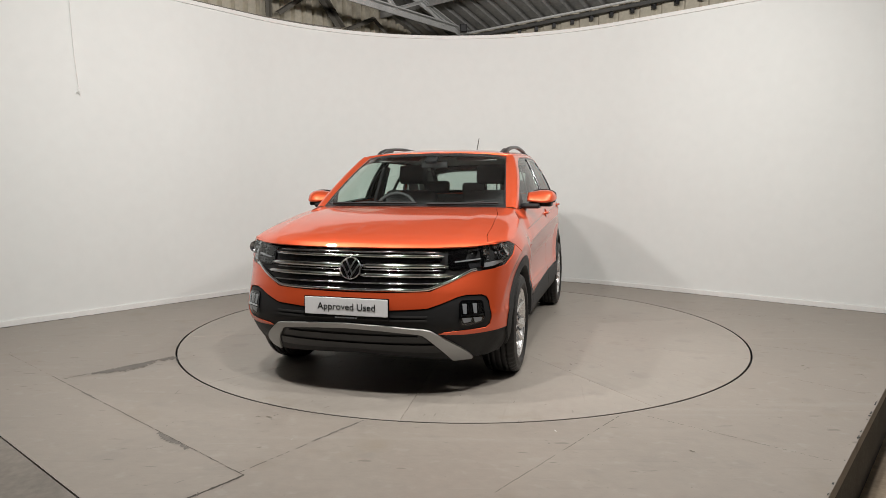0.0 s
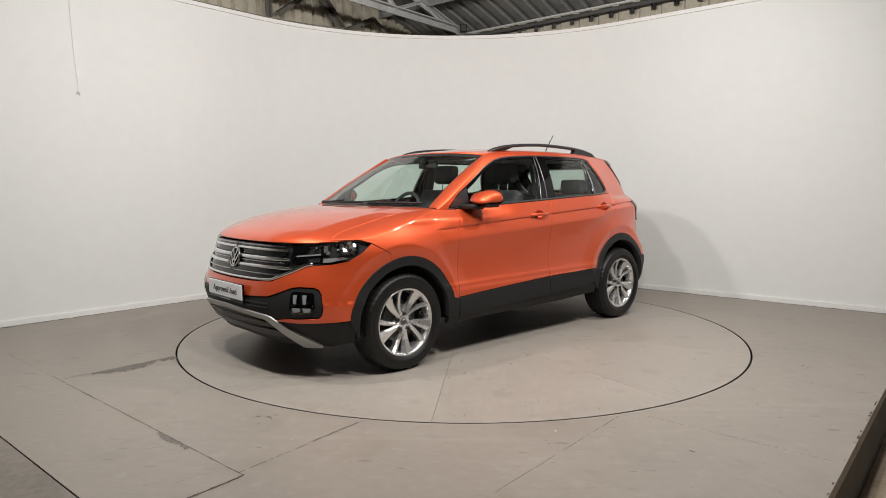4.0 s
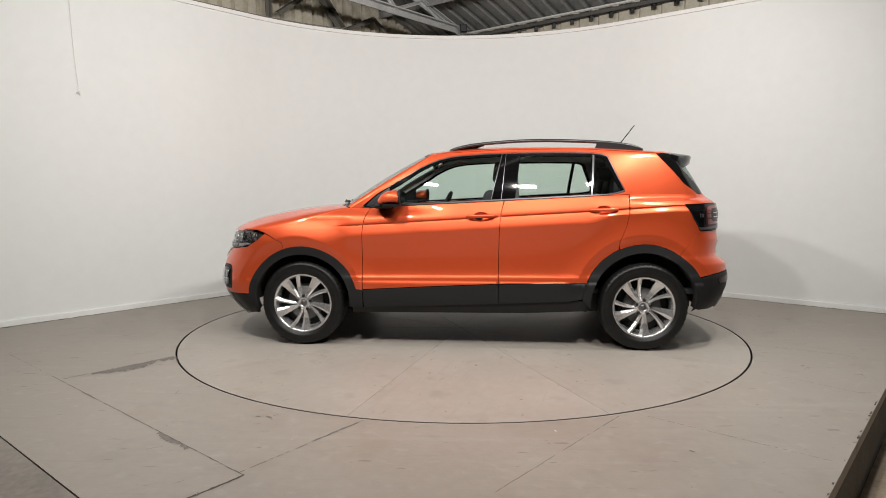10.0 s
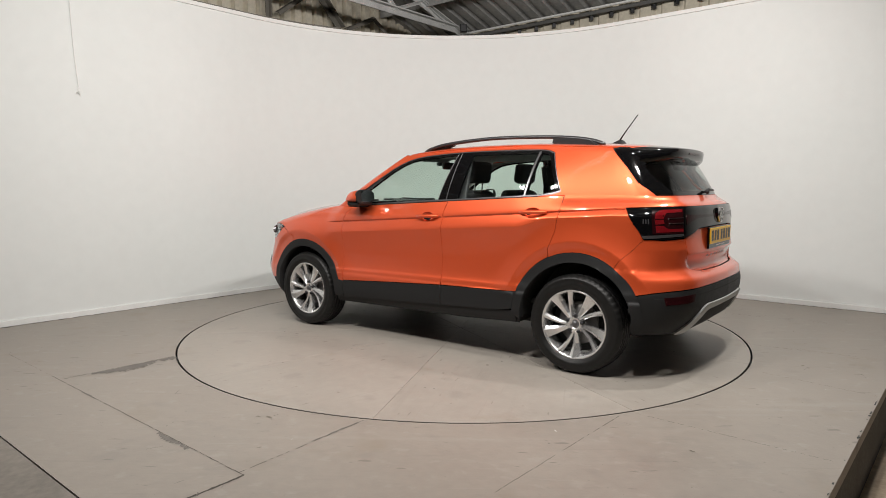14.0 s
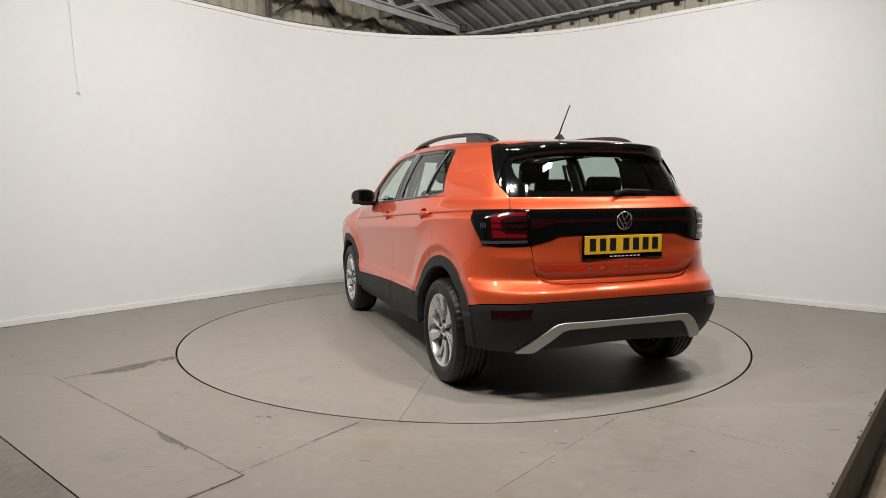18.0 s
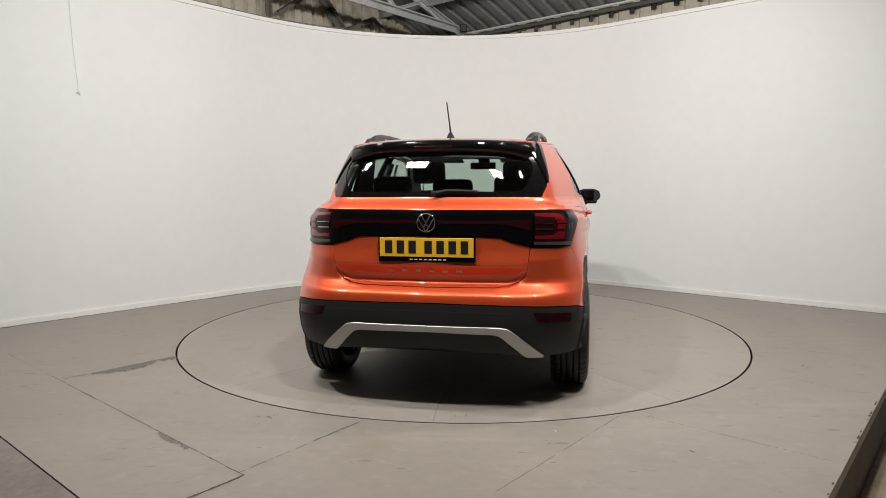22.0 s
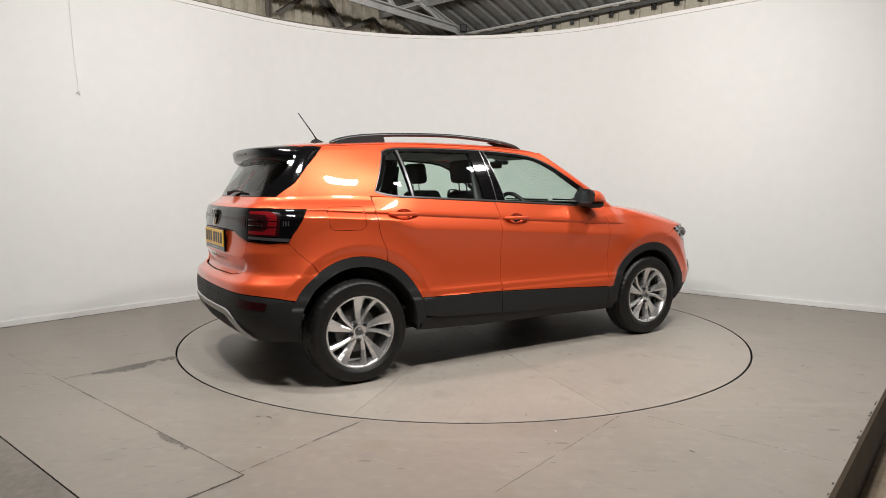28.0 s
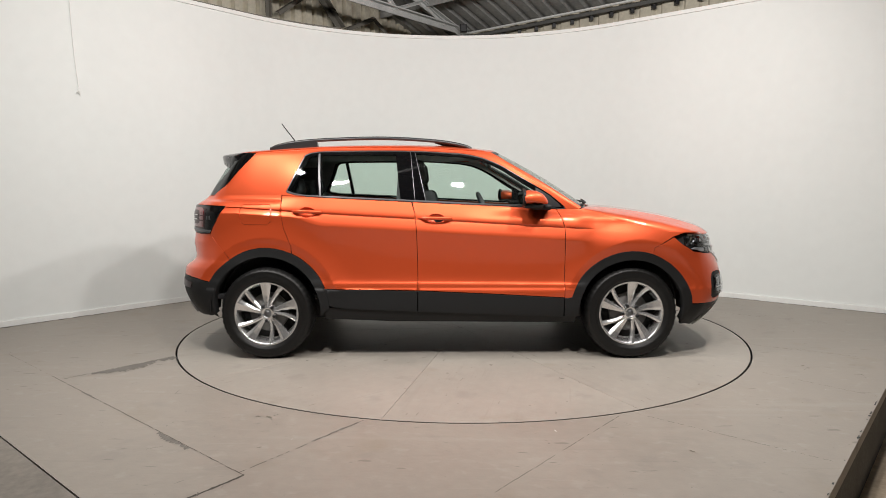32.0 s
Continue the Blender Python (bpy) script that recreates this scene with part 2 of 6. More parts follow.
def ring_sheet(name, outer, r, z0, z1, material, label):
    """A slab with a round hole of radius r; outer gives the distance of its edge in a direction of the hall."""
    bm = bmesh.new()
    n = 192
    top_in, top_out, low_in, low_out = [], [], [], []
    for k in range(n):
        t = k * math.tau / n
        ro = outer(t)
        for row, rr, z in ((top_in, r, z1), (top_out, ro, z1), (low_in, r, z0), (low_out, ro, z0)):
            row.append(bm.verts.new(hall(rr * math.cos(t), rr * math.sin(t), z)))
    for k in range(n):
        j = (k + 1) % n
        bm.faces.new((top_in[k], top_out[k], top_out[j], top_in[j]))
        bm.faces.new((low_in[k], low_in[j], low_out[j], low_out[k]))
        bm.faces.new((top_in[k], top_in[j], low_in[j], low_in[k]))
        bm.faces.new((top_out[k], low_out[k], low_out[j], top_out[j]))
    bmesh.ops.recalc_face_normals(bm, faces=bm.faces)
    return tagged(obj(name, bm, material, None, label), kind="structure")


def deck_edge(t):
    c, s = math.cos(t), math.sin(t)
    return min((3.07 if c > 0 else 3.33) / max(abs(c), 1e-6), (3.0 if s > 0 else 3.07) / max(abs(s), 1e-6))


deck = ring_sheet("floor", deck_edge, R_DISC + 0.011, -0.06, 0.0, M_FLOOR, "grey painted platform floor with scuffs and seams")
# platform base below the deck, its black step face and the raw concrete round it
base = obj("platform_base", prism_bm([tuple(hall(a, b)[:2]) for a, b in ((-3.32, -3.06), (3.06, -3.06), (3.06, 2.985), (-3.32, 2.985))], -STEP, -0.065), M_BLACKEDGE, None, "black boarded face of the raised platform")
tagged(base, kind="structure")
bm = bmesh.new()
for q in ((-40, -40), (40, -40), (40, 40), (-40, 40)):
    bm.verts.new((*q, -STEP))
bm.faces.new(bm.verts[:])
tagged(obj("ground", bm, M_CONC, None, "bare brown concrete floor of the hall"), kind="structure")
# loading ramp in front of the platform, flush with it behind a narrow gap
ramp = bmesh.new()
rows = [(-3.336, -0.002), (-7.4, -STEP + 0.01)]
vs = [ramp.verts.new(hall(a, b, z)) for (a, z) in rows for b in (-3.05, 1.3)] + [ramp.verts.new(hall(a, b, -STEP)) for (a, z) in rows for b in (-3.05, 1.3)]
for f in ((0, 2, 3, 1), (4, 5, 7, 6), (0, 1, 5, 4), (2, 6, 7, 3), (0, 4, 6, 2), (1, 3, 7, 5)):
    ramp.faces.new([vs[k] for k in f])
bmesh.ops.recalc_face_normals(ramp, faces=ramp.faces)
tagged(obj("loading_ramp", ramp, M_RAMP, None, "worn grey drive-on ramp beside the platform"), kind="structure")

# ---- the turntable ----
disc = obj("turntable", lathe_bm([(0.0001, -0.0042), (R_DISC - 0.006, -0.0042), (R_DISC - 0.006, -0.06), (0.0001, -0.06)], 160, "z"), M_DISCSEAM, None, "")
tagged(disc, "round grey painted turntable of ten plates flush with the floor", "turntable")
sector = bmesh.new()
arc_ = [(0.0, 0.0)] + [((R_DISC - 0.006) * math.cos(radians(36 * k / 18)), (R_DISC - 0.006) * math.sin(radians(36 * k / 18))) for k in range(19)]
# a narrow joint on either side of the plate
arc_ = [(x + 0.0030 * math.cos(radians(18)), y + 0.0030 * math.sin(radians(18))) for x, y in arc_]
prism_bm(arc_, -0.0036, 0.0, sector)
bmesh.ops.bevel(sector, geom=[e for e in sector.edges if all(v.co.z > -0.001 for v in e.verts)], offset=0.0008, segments=1, affect="EDGES")
sector_me = bpy.data.meshes.new("plate")
sector.to_mesh(sector_me)
sector.free()
sector_me.materials.append(M_DISC)
for k in range(10):
    pl_ = new("plate", sector_me)
    pl_.parent = disc
    pl_.matrix_basis = pose(0, 0, 0, 0, 0, 6 + 36 * k)

# ---- the car: surfaces ----
car = tagged(new("car"), "orange compact crossover car with black cladding", "car")


def interp(z, table):
    return np.interp(z, [q[0] for q in table], [q[1] for q in table])


def smooth_table(table, n=10):
    """The table made smooth between its rows."""
    return [tuple(q) for q in spline(table, n)]


# plan outline of the lower body, from the nose to the tail, one side
REF = spline([(2.105, 0.0), (2.097, 0.2), (2.065, 0.42), (1.99, 0.62), (1.87, 0.765), (1.72, 0.835), (1.52, 0.866), (1.2755, 0.876), (0.8, 0.868), (0.3, 0.864), (-0.3, 0.866), (-0.9, 0.874), (-1.2755, 0.876), (-1.52, 0.862), (-1.70, 0.822), (-1.85, 0.73), (-1.945, 0.57), (-1.985, 0.3), (-2.0, 0.0)], 24)
REF_A = np.concatenate([[0], np.cumsum(np.linalg.norm(np.diff(REF, axis=0), axis=1))])
A_MAX = REF_A[-1]
tan_ = np.gradient(REF, axis=0)
tan_ /= np.linalg.norm(tan_, axis=1)[:, None]
REF_N = np.stack([-tan_[:, 1], tan_[:, 0]], 1) * -1
REF_N *= np.sign(REF_N[len(REF) // 2, 1])
FRONT = smooth_table([(0.18, -0.16), (0.25, -0.10), (0.32, -0.05), (0.43, 0.0), (0.52, 0.0), (0.60, -0.018), (0.65, -0.035), (0.75, -0.075), (0.84, -0.10), (0.90, -0.14), (0.95, -0.20), (1.2, -0.4)])
BACK = smooth_table([(0.18, 0.16), (0.25, 0.12), (0.32, 0.07), (0.40, 0.025), (0.48, 0.0), (0.57, 0.0), (0.615, 0.003), (0.638, 0.014), (0.662, 0.048), (0.69, 0.078), (0.72, 0.082), (0.80, 0.068), (0.815, 0.068), (0.86, 0.076), (0.94, 0.08), (1.02, 0.085), (1.08, 0.10), (1.13, 0.17), (1.18, 0.20), (1.4, 0.3)])
# the middle of the tail, hollowed below the plate
BACK_MID = smooth_table([(0.18, 0.16), (0.25, 0.12), (0.32, 0.07), (0.40, 0.025), (0.48, 0.0), (0.57, 0.0), (0.615, 0.003), (0.638, 0.012), (0.655, 0.036), (0.672, 0.072), (0.69, 0.100), (0.72, 0.097), (0.75, 0.085), (0.780, 0.066)], 8) + smooth_table([(0.784, 0.064), (0.80, 0.066), (0.86, 0.076), (0.94, 0.08), (1.02, 0.085), (1.08, 0.10), (1.13, 0.17), (1.18, 0.20), (1.4, 0.3)])
SIDE = smooth_table([(0.18, -0.09), (0.24, -0.045), (0.30, -0.012), (0.36, 0.0), (0.44, 0.0), (0.492, 0.0)], 8) + smooth_table([(0.497, -0.004), (0.512, -0.005), (0.530, -0.008), (0.552, -0.017), (0.60, -0.023), (0.68, -0.0235), (0.76, -0.016), (0.83, -0.004), (0.872, 0.0055), (0.884, 0.0085)], 8) + smooth_table([(0.889, 0.0085), (0.91, 0.004), (0.945, -0.007), (0.969, -0.0160)], 6) + [(0.976, -0.0070)] + smooth_table([(0.979, -0.0070), (1.0, -0.0125), (1.06, -0.034), (1.12, -0.056), (1.2, -0.09), (1.4, -0.2)], 8)
# the same line without its creases, on the front wings
SIDE_PLAIN = [q for q in SIDE if q[0] < 0.495] + smooth_table([(0.50, -0.004), (0.53, -0.008), (0.60, -0.014), (0.70, -0.013), (0.78, -0.006), (0.84, 0.0), (0.875, 0.001), (0.91, -0.003), (0.95, -0.013), (0.985, -0.026), (1.02, -0.040), (1.06, -0.052), (1.12, -0.072), (1.2, -0.10), (1.4, -0.2)], 8)
# how much further the corners of nose and tail draw in, height by height
CUT_F = smooth_table([(0.18, 0.05), (0.3, 0.03), (0.42, 0.0), (0.6, 0.0), (0.75, 0.015), (0.9, 0.03), (1.2, 0.05)])
CUT_B = smooth_table([(0.18, 0.05), (0.3, 0.02), (0.45, -0.006), (0.6, 0.0), (0.68, 0.01), (0.85, 0.02), (1.0, 0.02), (1.2, 0.02), (1.4, 0.02)])
# how the shoulders narrow towards the tail
TAPER = smooth_table([(0.18, 0.0), (0.62, 0.0), (0.7, 0.012), (0.8, 0.032), (0.9, 0.046), (1.0, 0.062), (1.06, 0.080), (1.10, 0.110), (1.15, 0.148), (1.4, 0.15)])


def ref(a):
    a = np.asarray(a, float)
    return [np.interp(a, REF_A, c) for c in (REF[:, 0], REF[:, 1], REF_N[:, 0], REF_N[:, 1])]


def side_height(x, z):
    """The height in the side's profile: its lines climb towards the tail, and the lower crease kicks up over the rear wheel."""
    h = z + 0.06 * np.clip(x, -1.5, 1.1) * np.clip((z - 0.5) / 0.3, 0.0, 1.0)
    k = np.clip((-x - 0.84) / 0.26, 0.0, 1.0)
    return h - 0.046 * k * k * (3 - 2 * k) * np.interp(h, [0.72, 0.93, 0.972], [0.0, 1.0, 0.0])


def flare(x, z):
    """The wings swell outwards to a crease round each wheel arch."""
    out = 0.0
    for cx, cz, r0 in ((1.312, 0.332, 0.500), (-1.2755, 0.335, 0.514)):
        r = np.hypot(x - cx, z - cz)
        out = out + 0.018 * np.clip((r0 + 0.14 - r) / 0.14, 0.0, 1.0) ** 1.5 - 0.012 * np.clip((r0 - r) / 0.05, 0.0, 1.0)
    return out * np.clip((z - 0.42) / 0.15, 0.0, 1.0)


def lower(a, z):
    """The lower body's surface: a metres round the outline from the nose, at height z."""
    a, z = np.asarray(a, float), np.asarray(z, float)
    s = np.sign(a) + (a == 0)
    x, y, nx, ny = ref(np.abs(a))
    ny = ny * np.clip(y / 0.12, 0.0, 1.0)
    corner = 4 * nx * nx * ny * ny
    cut = corner * np.where(nx > 0, interp(z, CUT_F), interp(z, CUT_B))
    g = np.clip((np.interp(z, [0.655, 0.672, 0.682, 0.698, 0.725, 0.775], [0.36, 0.39, 0.455, 0.495, 0.525, 0.55]) + 0.028 - y) / 0.06, 0.0, 1.0)
    g = g * g * (3 - 2 * g)
    dx = np.maximum(nx, 0) * interp(z, FRONT) + np.maximum(-nx, 0) * (interp(z, BACK) * (1 - g) + interp(z, BACK_MID) * g) - nx * cut
    h = side_height(x, z)
    k = np.clip((-x - 0.8) / 0.85, 0.0, 1.0)
    w = np.clip((x - 0.87) / 0.15, 0.0, 1.0)
    w = w * w * (3 - 2 * w)
    # the shoulder draws in below the front pillar
    q = np.clip((x - 0.05) / 0.75, 0.0, 1.0)
    t = np.clip((z - 0.975) / 0.085, 0.0, 1.0)
    dy = ny * (-0.055 * q * q * (3 - 2 * q) * t * t * (3 - 2 * t) + interp(h, SIDE) * (1 - w) + interp(h, SIDE_PLAIN) * w + flare(x, z) - cut - k * k * (3 - 2 * k) * interp(z, TAPER))
    return np.stack([x + dx, s * (y + dy), z], -1)


def ax(x):
    """The outline's metre at x on the side."""
    return np.interp(-np.asarray(x, float), -REF[:, 0], REF_A)


def ar(y):
    """The outline's metre at y on the back."""
    k = len(REF) - np.argmax(REF[::-1, 1] > 0.862)
    v = np.interp(np.abs(y), REF[k:, 1][::-1], REF_A[k:][::-1])
    return v if y >= 0 else 2 * A_MAX - v


def lower2(a, z):
    """The lower body, with the outline running on past the tail to the other side."""
    a = np.asarray(a, float)
    over = a > A_MAX
    q = lower(np.where(over, 2 * A_MAX - a, a), z)
    q[..., 1] = np.where(over, -q[..., 1], q[..., 1])
    return q


def belt(x):
    """Height of the window line at x."""
    return np.interp(x, [-1.9, -1.7, -1.15, -0.9, -0.2, 0.48, 0.8], [1.145, 1.145, 1.147, 1.134, 1.098, 1.064, 1.046])


# top line of the side walls: plan metre of the outline to the place of the roof's edge
TOP = spline([(ax(0.85), 0.85, 0.635, 1.435), (ax(0.5), 0.5, 0.635, 1.44), (ax(0.2), 0.2, 0.637, 1.462), (ax(-0.3), -0.3, 0.640, 1.485), (ax(-0.8), -0.8, 0.630, 1.487), (ax(-1.1), -1.08, 0.608, 1.475), (ax(-1.4), -1.33, 0.575, 1.462), (ax(-1.62), -1.46, 0.548, 1.455), (ar(0.70), -1.53, 0.50, 1.45), (ar(0.56), -1.59, 0.42, 1.452), (ar(0.3), -1.64, 0.23, 1.457), (ar(0.0), -1.65, 0.0, 1.46)], 8)


def upper(a, v):
    """The side and back walls of the cabin: v is 0 at the window line and 1 at the roof's edge."""
    a, v = np.asarray(a, float), np.asarray(v, float)
    over = a > A_MAX
    b = np.where(over, 2 * A_MAX - a, a)
    x = ref(b)[0]
    lo = lower(b, belt(x))
    hi = np.stack([np.interp(b, TOP[:, 0], TOP[:, k]) for k in (1, 2, 3)], -1)
    vv = v[..., None]
    q = lo + (hi - lo) * vv
    _, _, nx, ny = ref(b)
    f = np.clip((-x - 1.0) / 0.4, 0.0, 1.0)
    bul = 0.022 * (1 - 0.55 * f * f * (3 - 2 * f)) * 4 * v * (1 - v) - 0.05 * np.maximum(v - 0.9, 0) ** 2 * 20
    q = q + np.stack([nx * bul, ny * bul, 0 * bul], -1)
    q[..., 1] = np.where(over, -q[..., 1], q[..., 1])
    return q


COWL = spline([(0.0, 1.075, 1.058), (0.35, 1.05, 1.058), (0.56, 1.00, 1.058), (0.70, 0.935, 1.058)], 8)
HEAD = spline([(0.0, 0.385, 1.477), (0.3, 0.365, 1.472), (0.48, 0.33, 1.460), (0.585, 0.275, 1.448)], 8)


def screen(s, v):
    """The windscreen: s from -1 to 1 across, v from 0 at the cowl to 1 at the roof."""
    s, v = np.asarray(s, float), np.asarray(v, float)
    k = np.abs(s)
    n = np.linspace(0, 1, len(COWL))
    lo = [np.interp(k, n, COWL[:, c]) for c in range(3)]
    hi = [np.interp(k, n, HEAD[:, c]) for c in range(3)]
    bul = 0.018 * 4 * v * (1 - v)
    y = lo[0] + (hi[0] - lo[0]) * v
    return np.stack([lo[1] + (hi[1] - lo[1]) * v + 0.5 * bul, np.where(s < 0, -y, y), lo[2] + (hi[2] - lo[2]) * v + 0.85 * bul], -1)


HOOD_C = smooth_table([(0.0, 0.856), (0.03, 0.885), (0.08, 0.912), (0.16, 0.940), (0.35, 0.988), (0.6, 1.03), (0.85, 1.057), (1.0, 1.066)])
HOOD_E = smooth_table([(0.0, 0.874), (0.03, 0.880), (0.12, 0.892), (0.35, 0.924), (0.6, 0.968), (0.85, 1.016), (1.0, 1.046)])


LIP = lower(np.linspace(0, 1.1, 60), np.full(60, 0.858))


def lip_x(y):
    """The bonnet's front lip, on top of the nose."""
    return np.interp(np.abs(y), LIP[:, 1], LIP[:, 0]) + 0.004


def cowl_x(y):
    return 1.095 - 0.185 * (np.abs(y) / 0.8) ** 2.6


# the wing's shoulder: outline metre and half width along the bonnet's edge
EDGE_K = np.linspace(0, 1, 60)
EDGE_A, EDGE_Y = [], []
for k_ in EDGE_K:
    z_ = float(interp(k_, HOOD_E))
    aa = np.linspace(0.80, ax(0.7), 500)
    q_ = lower(aa, np.full(500, z_))
    gap = np.abs(q_[:, 0] - (lip_x(q_[:, 1]) + (cowl_x(q_[:, 1]) - lip_x(q_[:, 1])) * k_))
    m_ = int(np.argmin(gap))
    EDGE_A.append(aa[m_])
    EDGE_Y.append(q_[m_, 1])
EDGE_A, EDGE_Y = np.array(EDGE_A), np.array(EDGE_Y)


def hood(k, s):
    """Bonnet and wing tops: k from the lip to the cowl, s from -1 to 1 across."""
    k, s = np.asarray(k, float), np.asarray(s, float)
    w = np.interp(k, EDGE_K, EDGE_Y)
    y = w * s
    r = np.minimum(np.abs(s), 1.0)
    crown = np.sqrt(np.maximum(1 - r ** 6, 0)) * 0.75 + 0.25 * (1 - r ** 2)
    z = interp(k, HOOD_E) + (interp(k, HOOD_C) - interp(k, HOOD_E)) * crown + 0.007 * np.exp(-((r - 0.70) / 0.06) ** 2) * np.minimum(1, k * 4) * np.maximum(1 - k, 0) ** 0.5
    return np.stack([lip_x(y) + (cowl_x(y) - lip_x(y)) * k, y, z], -1)


ROOF_C = spline([(-1.65, 1.468), (-1.5, 1.487), (-1.2, 1.508), (-0.8, 1.524), (-0.3, 1.530), (0.0, 1.522), (0.2, 1.506), (0.3, 1.493), (0.385, 1.478)], 8)


def roof(k, s):
    """The roof: k from the windscreen to the tail, s from -1 to 1 across."""
    k, s = np.asarray(k, float), np.asarray(s, float)
    r = np.minimum(np.abs(s), 1.0)
    xe, xc = 0.27 + (-1.53 - 0.27) * k, 0.385 + (-1.65 - 0.385) * k
    ye = np.interp(-xe, -TOP[:, 1], TOP[:, 2]) * np.interp(k, [0, 0.06], [0.965, 1.0])
    ze = np.interp(-xe, -TOP[:, 1], TOP[:, 3])
    zc = np.interp(xc, ROOF_C[:, 0], ROOF_C[:, 1])
    x = xe + (xc - xe) * (1 - r ** 2.2)
    z = ze + (zc - ze) * (0.6 * (1 - r ** 2.4) + 0.4 * np.sqrt(np.maximum(1 - r ** 5, 0)))
    return np.stack([x, ye * s, z], -1)


def inside(pts, poly):
    """Which points lie within the polygon."""
    x, y = pts[:, 0], pts[:, 1]
    hit = np.zeros(len(pts), bool)
    q = np.asarray(poly, float)
    for (x0, y0), (x1, y1) in zip(q, np.roll(q, -1, 0)):
        c = (y0 > y) != (y1 > y)
        with np.errstate(divide="ignore", invalid="ignore"):
            hit ^= c & (x < (x1 - x0) * (y - y0) / (y1 - y0 + 1e-15) + x0)
    return hit


def edge_gap(pts, poly):
    q = np.asarray(poly, float)
    best = np.full(len(pts), 1e9)
    for p0, p1 in zip(q, np.roll(q, -1, 0)):
        d = p1 - p0
        t = np.clip(((pts - p0) @ d) / max(d @ d, 1e-12), 0, 1)
        best = np.minimum(best, np.linalg.norm(pts - p0 - t[:, None] * d, axis=1))
    return best


def dense(poly, step):
    out = []
    q = np.asarray(poly, float)
    for p0, p1 in zip(q, np.roll(q, -1, 0)):
        n = max(1, int(round(np.linalg.norm(p1 - p0) / step)))
        out += [p0 + (p1 - p0) * k / n for k in range(n)]
    return np.array(out)


def crease(h):
    """A line along the side at one height of its profile."""
    zs = np.linspace(0.45, 1.12, 671)
    return [(float(ax(x)), float(np.interp(h, side_height(x, zs), zs))) for x in np.linspace(1.2, -1.75, 48)]


def arch_line(cx, cz, r):
    """A line round a wheel arch at radius r."""
    return [(float(ax(cx + r * math.cos(radians(d)))), cz + r * math.sin(radians(d))) for d in range(12, 169, 4)]


CREASES = [crease(h) for h in (0.855, 0.872, 0.880, 0.884, 0.889, 0.897, 0.910, 0.928, 0.945, 0.958, 0.965, 0.969, 0.9725, 0.976, 0.979, 0.990, 1.004)] + [[(ax(1.2), h), (ax(-1.2), h)] for h in (0.492, 0.497, 0.512, 0.522, 0.530, 0.540, 0.552, 0.57)] + [arch_line(1.312, 0.332, 0.500 + d) for d in (-0.05, -0.022, 0.0, 0.012, 0.03)] + [arch_line(-1.2755, 0.335, 0.514 + d) for d in (-0.05, -0.022, 0.0, 0.012, 0.03)]


